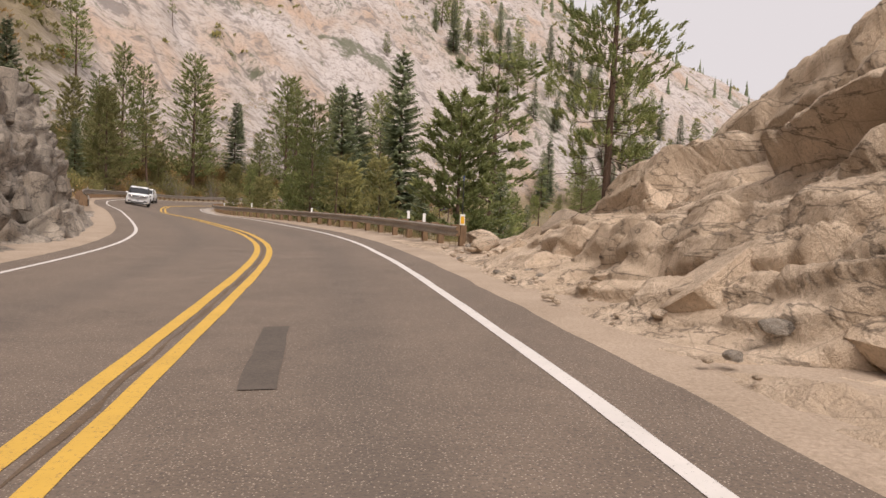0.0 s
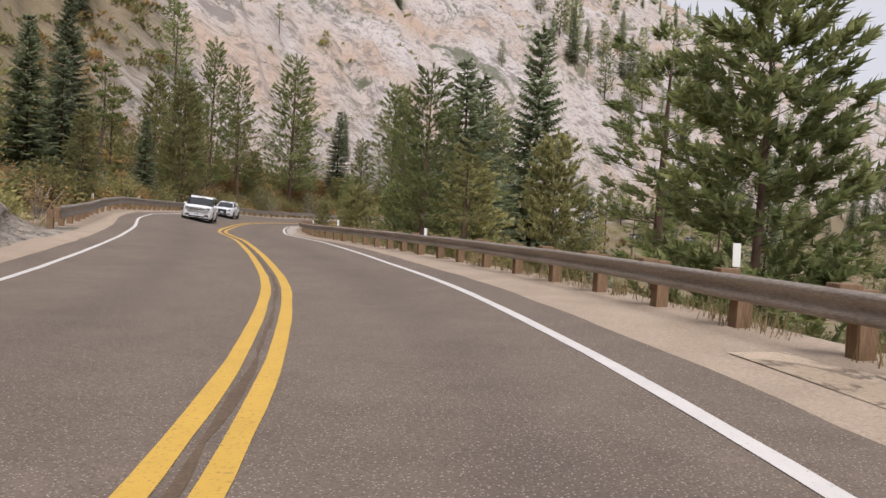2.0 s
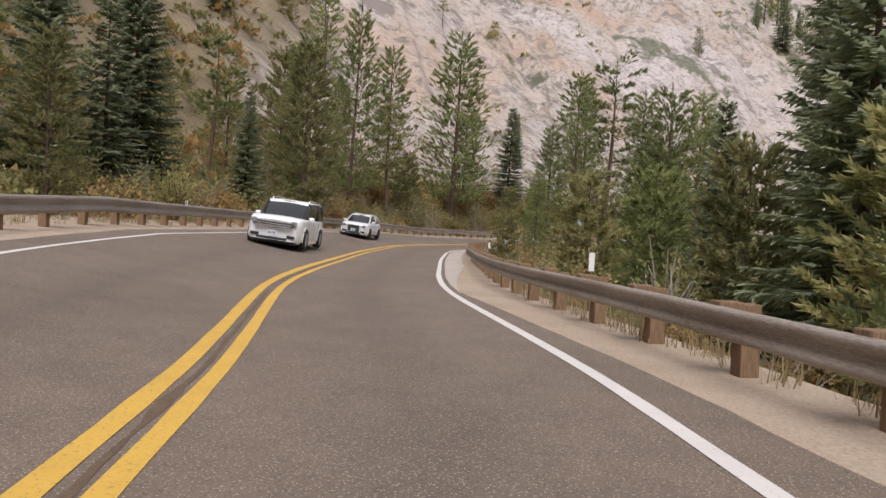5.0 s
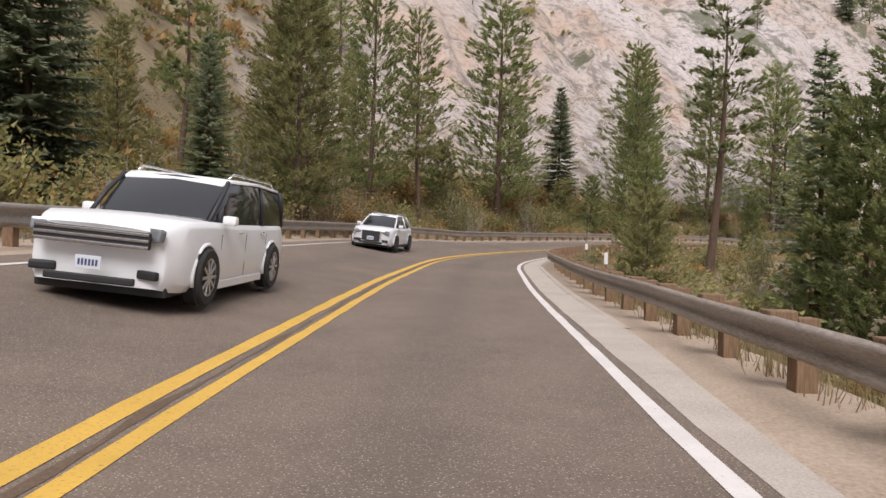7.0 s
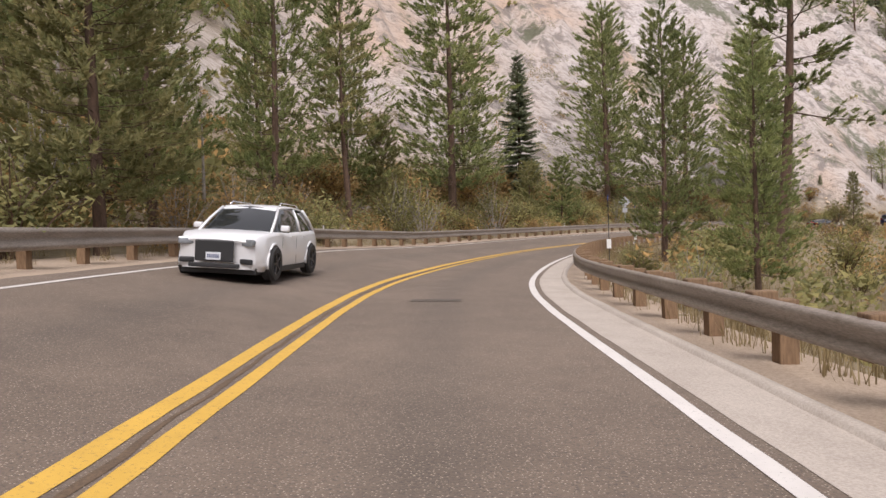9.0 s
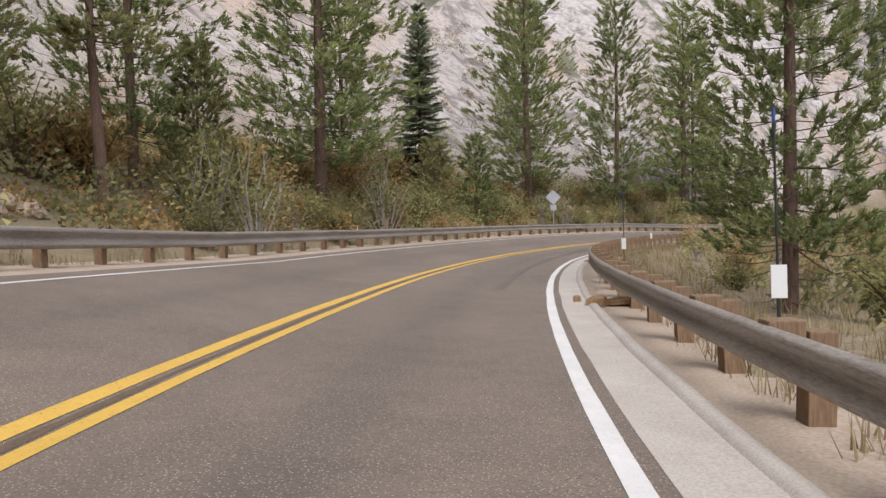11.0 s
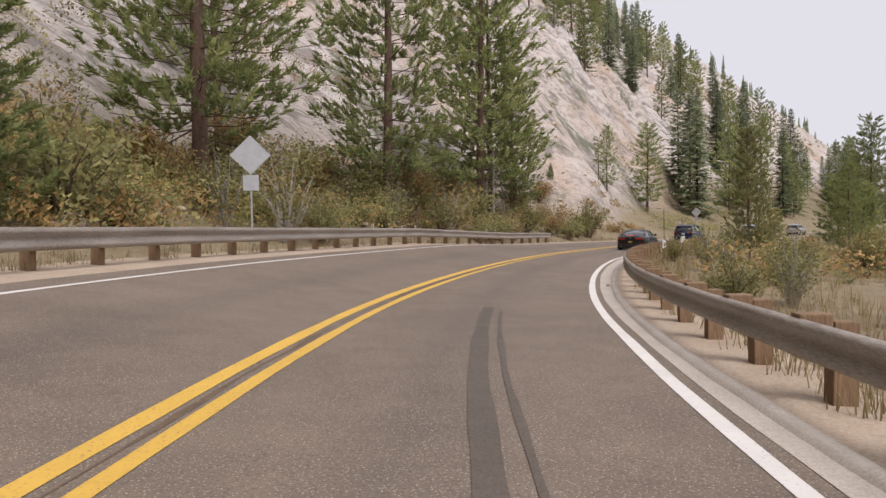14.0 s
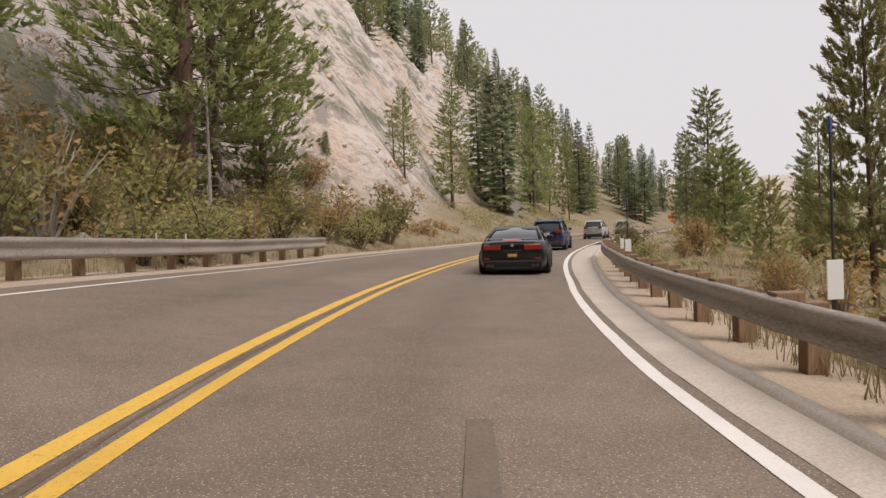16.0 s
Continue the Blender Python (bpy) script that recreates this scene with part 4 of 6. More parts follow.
# kind, place, height of the tip, width
SINGLE = [
    (FIR_A, -7.1, 79.4, 19.5, 1.0), (PINE_A, -10.4, 50.2, 8.6, 1.15), (OPEN_A, 3.8, 77.3, 18.8, 1.2), (YOUNG_A, 0.4, 33.2, 6.6, 1.25),
    (YOUNG_B, -4.0, 38.5, 4.0, 1), (OPEN_B, -7.7, 45.2, 4.8, 1.2), (YOUNG_B, -9.6, 60.5, 5.0, 1.2), (MAST_A, 4.0, 15.2, 9.4, 0.85),
    (PINE_B, -51.9, 106.0, 24.0, 0.85), (DEAD_A, -67.8, 105.5, 24.8, 1), (FIR_A, -49.2, 75.2, 20.2, 1), (PINE_C, -34.0, 57.5, 7.0, 1.1),
    (FIR_B, -45.5, 66.0, 16.0, 1.1), (OPEN_A, -52.0, 66.0, 17.0, 1.1), (FIR_B, -57.9, 180.3, 26.0, 1), (PINE_A, -51.8, 138.5, 20.4, 1), (FIR_A, -54.9, 172.8, 25.0, 0.8),
    (PINE_A, -43.7, 182.6, 33.5, 0.9), (PINE_B, -41.8, 166.2, 30.6, 1.1), (FIR_B, -50.9, 156.0, 23.2, 1.1), (PINE_A, -49.5, 128.6, 27.1, 1.2), (PINE_B, -32.7, 178.4, 29.3, 1.05),
    (PINE_A, -23.4, 195.3, 32.3, 1.15), (PINE_A, -21.3, 200.3, 29.3, 0.95), (PINE_B, -18.0, 203.6, 20.3, 1.1), (YOUNG_A, -11.4, 213.3, 8.9, 0.8), (SNAG_A, -22.8, 192.5, 9.7, 1.0),
    (PINE_B, -30.6, 105.9, 11.5, 1), (PINE_C, -14.6, 106.0, 11.0, 1), (PINE_A, -27.3, 91.0, 6.0, 1.0), (YOUNG_B, -24.7, 76.4, 2.6, 1), (YOUNG_A, -18.7, 85.3, 6.5, 1.1),
    (PINE_C, -19.4, 97.0, 8.6, 1), (FIR_B, -10.8, 63.4, 12.5, 1.15), (YOUNG_B, -13.4, 66.5, 4.6, 1), (FIR_B, -14.8, 74.2, 8.0, 0.9), (PINE_A, -17.4, 82.7, 10.0, 1), (FIR_A, -10.4, 72.5, 13.5, 1.1), (YOUNG_B, -18.5, 66.5, 3.6, 1.1), (YOUNG_A, -17.0, 71.5, 4.2, 1),
    (YOUNG_A, -24.6, 141.8, 6.2, 0.75), (OPEN_A, -25.7, 106.8, 17.5, 1), (PINE_C, -13.0, 170.0, 7.0, 0.8), (OPEN_B, 4.0, 167.0, 13.6, 0.8), (YOUNG_B, -6.2, 178.1, 2.6, 1), (PINE_A, 3.4, 183.2, 6.5, 1),
    (PINE_A, 11.8, 238.8, 18.1, 1.2), (OPEN_B, -1.7, 223.8, 13.7, 0.9), (PINE_B, 0.6, 226.8, 15.8, 0.9), (PINE_A, 37.3, 222.5, 16.7, 1.1), (PINE_B, 41.1, 230.0, 12.8, 1.1), (YOUNG_A, 14.7, 199.4, 6.5, 1.2), (YOUNG_A, 20.8, 203.6, 5.9, 1.2), (PINE_A, 27.6, 202.4, 6.5, 1),
    (PINE_C, -43.9, 86.1, 14.4, 1.1), (PINE_A, -48.2, 92.6, 17.3, 1), (PINE_C, -54.9, 98.0, 17.6, 1), (FIR_B, -44.7, 80.3, 10.2, 1.1), (PINE_C, -59.4, 115.1, 18.8, 1), (OPEN_B, -50.4, 112.1, 15.8, 1), (PINE_B, -54.2, 118.8, 23.3, 1),
    (DEAD_A, -48.9, 96.3, 8.3, 1.5), (PINE_C, -63.2, 91.1, 15.8, 1), (YOUNG_B, -47.1, 145.8, 8.6, 1.2), (YOUNG_A, -44.7, 150.5, 9.2, 1.1), (DEAD_A, -49.8, 136.8, 12.8, 0.4), (YOUNG_B, -52.7, 121.4, 10.6, 1),
]
rnd = random.Random(77)
for key, x, y, top, wide in SINGLE:
    if wide:
        base = ground_z(x, y) - 0.15
        plant(key, x, y, max(top - base, 1.8), rnd.uniform(0, 360), rnd.uniform(-1.5, 1.5), base, wide * 1.0)

# woods that fill the slope behind the far rail and the drop behind the near one
placed = [(x, y) for _, x, y, _, _ in SINGLE]


def scatter(keys, count, test, low, high, group, seed, gap=3.0, box_of=(-120, 60, 40, 260)):
    r = random.Random(seed)
    made = tries = 0
    while made < count and tries < count * 60:
        tries += 1
        x, y = r.uniform(box_of[0], box_of[1]), r.uniform(box_of[2], box_of[3])
        s, u, m = lookup(x, y)
        if not test(s, u, m) or any((x - a) ** 2 + (y - c) ** 2 < gap * gap for a, c in placed):
            continue
        placed.append((x, y))
        plant(r.choice(keys), x, y, r.uniform(low, high), r.uniform(0, 360), r.uniform(-2, 2), None, r.uniform(0.85, 1.15), group)
        made += 1


scatter([FAR_PINE, FAR_PINE_B, FAR_FIR, FAR_PINE_B, FAR_OPEN], 36, lambda s, u, m: 46 < s < 102 and u < -12.5 and m < 26, 8, 15, "woods on the slope", 5, 3.0, (-90, -25, 40, 140))
scatter([FAR_FIR, FAR_FIR_B, FAR_PINE, FAR_FIR], 46, lambda s, u, m: 30 < s < 96 and 16 < u < 75, 8, 13, "woods below the road", 6, 3.4, (-24, 75, 20, 140))
scatter([FAR_PINE, FAR_FIR_B, FAR_PINE_B, FAR_OPEN], 130, lambda s, u, m: s > 118 and 22 < u < 150, 7, 14, "woods on the valley floor", 8, 4.0, (-20, 190, 115, 345))
scatter([FAR_PINE, FAR_FIR, FAR_FIR_B], 120, lambda s, u, m: s > 216 and -95 < u < -10, 11, 22, "woods below the mountain", 9, 5.0, (-25, 190, 225, 410))
scatter([FAR_PINE, FAR_FIR_B, FAR_OPEN, FAR_FIR], 16, lambda s, u, m: u < -12 and 24 < m < 200 and s > 60, 7, 13, "trees on the granite", 10, 8, (-200, 100, 90, 460))


def far_woods():
    """Conifers far up the mountain, too many to count: each a stem with rings of ragged boughs."""
    r = random.Random(31)
    verts, faces = [], []
    pts, tries = [], 0
    while len(pts) < 1500 and tries < 90000:
        tries += 1
        x, y = r.uniform(-500, 900), r.uniform(40, 1200)
        s, u, m = lookup(x, y)
        if m < 60 or m > 720 or fbm(x * 0.012, y * 0.012, 5.0, 3) + 0.25 * smooth(60, 200, m) + 0.2 * smooth(260, 400, y) < 0.04 + 0.12 * r.random():
            continue
        if x < 10 and m < 190 and r.random() < 0.88:
            continue
        pts.append((x, y))
    while len(pts) < 2300:
        x, y = r.uniform(-30, 700), r.uniform(230, 1100)
        s, u, m = lookup(x, y)
        if u > 60 and m < -40:
            pts.append((x, y))
    for x, y in pts:
        z, h = ground_z(x, y) - 0.5, r.uniform(8, 17)
        w = h * r.uniform(0.1, 0.16)
        for k in range(7):
            f = k / 7
            rad = w * (1 - f) * r.uniform(0.8, 1.15) + 0.15
            o, n = len(verts), 6
            z0, z1 = z + h * (0.08 + 0.88 * f), z + h * (0.08 + 0.88 * f + 0.24 * (1 - f * 0.5))
            for j in range(n):
                a = 2 * math.pi * (j + r.random()) / n
                q = rad * r.uniform(0.6, 1.2)
                verts.append((x + q * math.cos(a), y + q * math.sin(a), z0 - r.uniform(0, 0.06) * h))
            verts.append((x, y, z1))
            faces.extend((o + j, o + (j + 1) % n, o + n) for j in range(n))
    return mesh_of("far_woods", verts, faces, FIR)


tagged(new("far_woods", far_woods()), "scattered dark conifers far up the granite mountainside", "woods", kind="stuff")


def granite_brush():
    """Dots of brush rooted in the cracks of the granite."""
    r = random.Random(61)
    verts, faces = [], []
    made = tries = 0
    while made < 1300 and tries < 60000:
        tries += 1
        x, y = r.uniform(-320, 360), r.uniform(60, 640)
        s, u, m = lookup(x, y)
        if m < 7 or m > 400 or u > -12 or fbm(x * 0.05, y * 0.05, 3.0, 4) < r.uniform(-0.05, 0.3):
            continue
        made += 1
        z, k = ground_z(x, y), r.uniform(0.4, 1.5) * (1 + m / 220)
        for _ in range(16):
            d = Vector((r.gauss(0, 1), r.gauss(0, 1), abs(r.gauss(0, 0.8)))).normalized()
            q = Vector((x, y, z)) + d * k * r.uniform(0.4, 1.0)
            e, w = d.orthogonal().normalized(), k * r.uniform(0.25, 0.5)
            o = len(verts)
            verts.extend([q - e * w, q + e * w, q + (d + Vector((0, 0, 0.6))) * w])
            faces.append((o, o + 1, o + 2))
    return mesh_of("brush", verts, faces, BRUSH)


def hill_brush(seed, count, material):
    """Rounded brush that covers the earthy shoulder of the mountain."""
    r = random.Random(seed)
    verts, faces = [], []
    made = tries = 0
    while made < count and tries < count * 60:
        tries += 1
        x, y = r.uniform(-190, -42), r.uniform(30, 230)
        s, u, m = lookup(x, y)
        if u > -15 or x + 24 + 0.78 * (y - 60) > 6 or fbm(x * 0.06, y * 0.06, seed, 3) < r.uniform(-0.5, 0.2):
            continue
        made += 1
        z, k = ground_z(x, y), r.uniform(0.7, 2.0)
        for _ in range(46):
            d = Vector((r.gauss(0, 1), r.gauss(0, 1), abs(r.gauss(0, 0.9)))).normalized()
            q = Vector((x, y, z)) + d * k * r.uniform(0.55, 1.0)
            e, w = d.orthogonal().normalized(), k * r.uniform(0.12, 0.24)
            o = len(verts)
            verts.extend([q - e * w, q + e * w, q + (d + Vector((r.gauss(0, 0.4), r.gauss(0, 0.4), 0.6))) * w * 1.3])
            faces.append((o, o + 1, o + 2))
    return mesh_of("brush", verts, faces, material)


tagged(new("brush", hill_brush(7, 2200, BRUSH)), "green brush covering the earthy hillside above the woods", "brush", kind="stuff")
tagged(new("brush", hill_brush(8, 1100, BRUSH_GOLD)), "yellowing brush covering the earthy hillside above the woods", "brush", kind="stuff")
scatter([FAR_PINE, FAR_PINE_B, FAR_FIR, FAR_FIR_B, FAR_OPEN], 34, lambda s, u, m: u < -22 and m > 8, 9, 17, "woods on the hillside", 12, 5.0, (-150, -48, 40, 150))
tagged(new("brush", granite_brush()), "low green brush dotted over the granite slope", "brush", kind="stuff")


# ---- roadside markers, signs ----
SIGN_BACK = grainy("bare_sign_metal", (0.33, 0.33, 0.34), (0.5, 0.5, 0.51), 3, 60, 0.45, 0.05, 0.003, 0.3)
MARK_WHITE = plain("white_marker_plastic", (0.72, 0.71, 0.68), 0.5)
MARK_YELLOW = plain("amber_reflector", (0.75, 0.42, 0.03), 0.35)
POLE_BLACK = plain("black_fibreglass", (0.025, 0.025, 0.028), 0.5)
POLE_BLUE = plain("blue_tape", (0.03, 0.07, 0.25), 0.5)
STEEL = plain("galvanised_steel", (0.42, 0.43, 0.43), 0.45, 0.6)
ORANGE = plain("orange_sign_sheeting", (0.75, 0.22, 0.03), 0.5)


def cylinder(r, h, z0=0.0, sides=10):
    bm = bmesh.new()
    bmesh.ops.create_cone(bm, cap_ends=True, segments=sides, radius1=r, radius2=r * 0.96, depth=h, matrix=Matrix.Translation((0, 0, z0 + h / 2)))
    return bm


def post_with_plate(x, y, turn, z, stem, plate_h, plate_w, reflector=False, wand=0.0, lean=0.0):
    ob = thing("marker_post", "white delineator plate on a post behind the guardrail" if not wand else "white delineator plate with a black snow pole behind the guardrail", "marker post", "roadside markers")
    ob.matrix_world = pose(x, y, z, 0, lean, turn)
    part("stake", box(0.05, 0.03, stem + 0.5, 0.004, (0, 0, (stem - 0.5) / 2)), POLE_BLACK if wand else POST_WOOD, ob)
    part("plate", box(0.012, plate_w, plate_h, 0.006, (-0.03, 0, stem - plate_h / 2)), MARK_WHITE, ob)
    if reflector:
        part("reflector", box(0.006, plate_w * 0.72, plate_h * 0.48, 0.003, (-0.04, 0, stem - plate_h * 0.38)), MARK_YELLOW, ob, "amber reflective panel")
    if wand:
        part("snow_pole", cylinder(0.015, wand, stem - 0.5), POLE_BLACK, ob, "thin black fibreglass pole")
        part("pole_tip", cylinder(0.019, 0.16, stem - 0.5 + wand - 0.16), POLE_BLUE, ob, "blue tape band")
    return ob


def behind_rail(s, extra=0.55):
    p = spot(s, RAIL_R(s) + extra)
    return p.x, p.y, heading(s), p.z


for x, y, stem, ph, refl, wand, lean in ((0.75, 22.0, 1.1, 0.5, True, 1.75, 0), (-1.36, 26.6, 1.1, 0.3, False, 0, 3), (-0.6, 23.8, 1.05, 0.3, False, 0, 0), (-8.7, 43.0, 0.95, 0.34, False, 0, 6), (-16.0, 54.6, 1.1, 0.34, False, 0, 2), (-26.2, 78.1, 1.0, 0.36, False, 0, 4),
                                        (-33.33, 119.3, 0.98, 0.42, False, 2.3, 0), (-31.3, 136.0, 1.0, 0.34, False, 0, 0), (-20.0, 165.9, 0.98, 0.42, False, 2.0, 0), (-32.2, 99.5, 1.0, 0.36, False, 2.2, 2), (-13.7, 176.6, 1.0, 0.4, False, 1.6, 2), (-13.0, 177.7, 1.0, 0.4, False, 0, 0)):
    s, u = (float(v[0]) for v in road_coords(x, y))
    post_with_plate(x, y, heading(s), max(surf(s, min(u, RAIL_R(s))) - 0.05, ground_z(x, y)), stem, ph, 0.17 if wand else 0.11, refl, wand, lean)
for s in (60, 74, 88, 103, 118.5, 131, 147, 150.5, 158, 159):
    p = spot(s, RAIL_L(s) - 0.6)
    post_with_plate(p.x, p.y, heading(s) + 180, p.z, 0.98, 0.26, 0.1)


def warning_sign(s, u, size, high, mini, turn=0):
    """A diamond sign seen from behind, with a small plate under it."""
    ob = thing("road_sign", "diamond warning sign seen from its bare metal back", "road sign", "signs along the road")
    p = spot(s, u)
    ob.matrix_world = pose(p.x, p.y, max(p.z, ground_z(p.x, p.y)) - 0.1, 0, 0, heading(s) + 180 + turn)
    part("post", box(0.06, 0.06, high + 0.6, 0.006, (0, 0, high / 2 - 0.3)), STEEL, ob)
    part("panel", box(0.008, size, size, 0.02, (0.04, 0, high), None, Matrix.Rotation(radians(45), 4, "X")), SIGN_BACK, ob, "bare metal diamond panel")
    part("lower_plate", box(0.008, mini, mini, 0.012, (0.04, 0, high - size * 0.98)), SIGN_BACK, ob, "small square metal plate")
    for k in (-0.25, 0.25):
        part("bolt", box(0.02, 0.03, 0.03, 0.006, (0.032, 0, high + k * size)), STEEL, ob)
    return ob


sx, su_ = (float(v[0]) for v in road_coords(-38.7, 159.0))
warning_sign(sx, su_, 1.0, 3.3, 0.55, 27)
sx, su_ = (float(v[0]) for v in road_coords(15.1, 229.4))
warning_sign(sx, su_, 1.0, 3.4, 0.6)
work_sign = thing("road_sign", "orange diamond roadworks sign far along the shoulder", "road sign", "signs along the road")
p = spot(226, 6.0)
work_sign.matrix_world = pose(p.x, p.y, p.z - 0.1, 0, 0, heading(226) + 180)
part("panel", box(0.01, 1.0, 1.0, 0.02, (0, 0, 1.9), None, Matrix.Rotation(radians(45), 4, "X")), ORANGE, work_sign)
part("stand", box(0.06, 0.06, 1.6, 0.01, (0.05, 0, 0.7)), STEEL, work_sign)


# ---- marks and litter on the road ----
def patch(s0, s1, u0, u1, label, taper=0.0, material=None):
    me = ribbon("tyre_mark", s0, s1, lambda s: u0 + taper * (s - s0), lambda s: u1 + taper * (s - s0), material or TAR, 0.008, 0.3, 3, 0.025)
    return tagged(new("tyre_mark", me), label, "road mark", kind="structure")


patch(5.6, 8.3, 0.9, 1.2, "dark strip of tar on the asphalt", -0.02)
patch(122.6, 134.6, 2.42, 2.63, "dark curved skid mark on the asphalt", -0.04)
patch(123.4, 134.2, 2.76, 2.83, "dark curved skid mark on the asphalt", -0.045)
patch(107.5, 123.5, 2.5, 2.74, "faint dark skid mark on the asphalt", 0.0, FAINT)
patch(144.5, 149.0, 2.1, 2.28, "faint dark skid mark on the asphalt", 0.05, FAINT)
patch(90.9, 91.3, 1.2, 2.2, "dark repaired crack across the lane")


def stone_mesh(seed, material):
    bm = bmesh.new()
    bmesh.ops.create_icosphere(bm, subdivisions=2, radius=0.5)
    for v in bm.verts:
        c, g = blocky(v.co.x + seed, v.co.y, v.co.z, 0.55)
        v.co *= 0.85 + 0.35 * (c - 0.5) + 0.2 * fbm(v.co.x * 2 + seed, v.co.y * 2, v.co.z * 2, 3)
        v.co.z *= 0.7
    me = bpy.data.meshes.new("rock")
    bm.to_mesh(me)
    bm.free()
    me.materials.append(material)
    return me


STONES = [stone_mesh(k * 3.7, CUT_ROCK if k % 3 else GREY_ROCK) for k in range(6)]


def stone(x, y, z, size, turn, label, k, tilt=0.0):
    ob = new("rock", STONES[k % 6])
    ob.matrix_world = pose(x, y, z, tilt, tilt * 0.6, turn) @ Matrix.Diagonal((size, size * 0.8, size * 0.75, 1))
    return tagged(ob, label, "rock", "loose rocks")


r = random.Random(12)
ORANGE_ROCK = granite_mat("orange_tan_rock", (0.5, 0.33, 0.18), (0.42, 0.24, 0.1), (0.24, 0.13, 0.06), 6.0)
BROKEN = [block_mesh(70 + k, ORANGE_ROCK) for k in range(3)]
for x, y, wide, tall, k in ((-34.2, 104.1, 0.36, 0.2, 0), (-33.8, 104.25, 0.52, 0.17, 1), (-34.55, 104.7, 0.15, 0.14, 2), (-34.75, 119.4, 0.2, 0.13, 0)):
    s, u = (float(v[0]) for v in road_coords(x, y))
    ob = new("rock", BROKEN[k])
    ob.matrix_world = pose(x, y, surf(s, u) + tall * 0.38, 4, 3, heading(s) + 70 + k * 25) @ Matrix.Diagonal((wide, wide * 0.62, tall, 1))
    tagged(ob, "broken orange-tan stone lying on the concrete gutter", "rock", "loose rocks")
for s, u, size in ((138.5, RAIL_R(138) - 0.5, 0.14), (122.5, RAIL_R(122) - 0.6, 0.12)):
    p = spot(s, u)
    stone(p.x, p.y, p.z + size * 0.2, size, r.uniform(0, 360), "loose tan stone lying on the concrete gutter", r.randrange(6))
for _ in range(75):
    s, t = r.uniform(-2, 21), r.random() ** 1.6
    size = r.uniform(0.06, 0.3) * (0.6 + t)
    p = spot(s, 4.7 + 1.3 * t)
    stone(p.x, p.y, p.z + 0.05 + 0.32 * t * RIGHT_AMP(s), size, r.uniform(0, 360), "loose tan stone fallen at the foot of the bank", r.randrange(6), r.uniform(-15, 15))
for s, u, size in ((10.4, 6.0, 0.9), (7.3, 6.3, 1.1), (5.4, 6.6, 1.5), (3.6, 6.0, 0.7), (16, 5.6, 0.7), (19, 6.0, 1.1), (21, 6.6, 1.3), (13.2, 6.1, 0.8)):
    p = spot(s, u)
    stone(p.x, p.y, p.z + 0.25, size, r.uniform(0, 360), "angular tan boulder resting on the sandy apron", r.randrange(6), r.uniform(-18, 18))
for _ in range(26):
    s = r.uniform(6, 44)
    size = r.uniform(0.1, 0.5)
    p = spot(s, -7.0 - r.random() * 0.7)
    stone(p.x, p.y, p.z + 0.06, size, r.uniform(0, 360), "loose grey stone at the foot of the rock cut", r.randrange(6))
for _ in range(60):
    s = r.uniform(120, 172)
    u = -r.uniform(8.5, 17)
    p = spot(s, u)
    size = r.uniform(0.3, 1.5)
    stone(p.x, p.y, ground_z(p.x, p.y) + size * 0.1, size, r.uniform(0, 360), "pale granite boulder among the brush", r.randrange(6), r.uniform(-20, 20))
for _ in range(110):
    s, t = r.uniform(150, 186), r.random()
    p = spot(s, -9.5 - 11 * t)
    size = r.uniform(0.25, 1.0) * (0.7 + 0.6 * t)
    stone(p.x, p.y, ground_z(p.x, p.y) + size * 0.12, size, r.uniform(0, 360), "pale granite boulder in the rust-coloured talus", r.randrange(6), r.uniform(-25, 25))
for _ in range(16):
    s = r.uniform(60, 118)
    p = spot(s, -r.uniform(9, 22))
    size = r.uniform(0.5, 1.8)
    stone(p.x, p.y, ground_z(p.x, p.y) + size * 0.1, size, r.uniform(0, 360), "pale granite boulder among the brush", r.randrange(6), r.uniform(-20, 20))


# ---- brush and grass ----
def shrub_mould(seed, leaves, spread, high, twiggy):
    r = random.Random(seed)
    wv, wf, lv, lf = [], [], [], []
    for k in range(22):
        a, tilt = r.uniform(0, 6.28), r.uniform(0.1, 1.0) * spread
        tip = Vector((math.cos(a) * tilt, math.sin(a) * tilt, high * r.uniform(0.55, 1.05) * (1.15 - 0.45 * tilt / max(spread, 0.1))))
        mid = tip * 0.5 + Vector((r.gauss(0, 0.08), r.gauss(0, 0.08), 0.12))
        v, f = tube([Vector((0, 0, -0.15)), mid, tip], [0.02, 0.013, 0.005], 3)
        o = len(wv)
        wv.extend(v)
        wf.extend(tuple(o + j for j in q) for q in f)
        for _ in range(54 if not twiggy else 26):
            t = r.uniform(0.3, 1.05)
            q = (mid * (1 - (t * 2 - 1)) + tip * (t * 2 - 1) if t > 0.5 else mid * (t * 2)) + Vector((r.gauss(0, 0.13), r.gauss(0, 0.13), r.gauss(0, 0.1)))
            if q.z < 0.03:
                continue
            d = Vector((r.gauss(0, 1), r.gauss(0, 1), r.gauss(0.4, 0.8))).normalized()
            e, size = d.orthogonal().normalized(), r.uniform(0.045, 0.095)
            o = len(lv)
            lv.extend([q - e * size * 0.36, q + e * size * 0.36, q + d * size * 1.25])
            lf.append((o, o + 1, o + 2))
    return mesh_of("branchwork", wv, wf, DEAD_WOOD if twiggy else BARK), mesh_of("foliage", lv, lf, leaves)


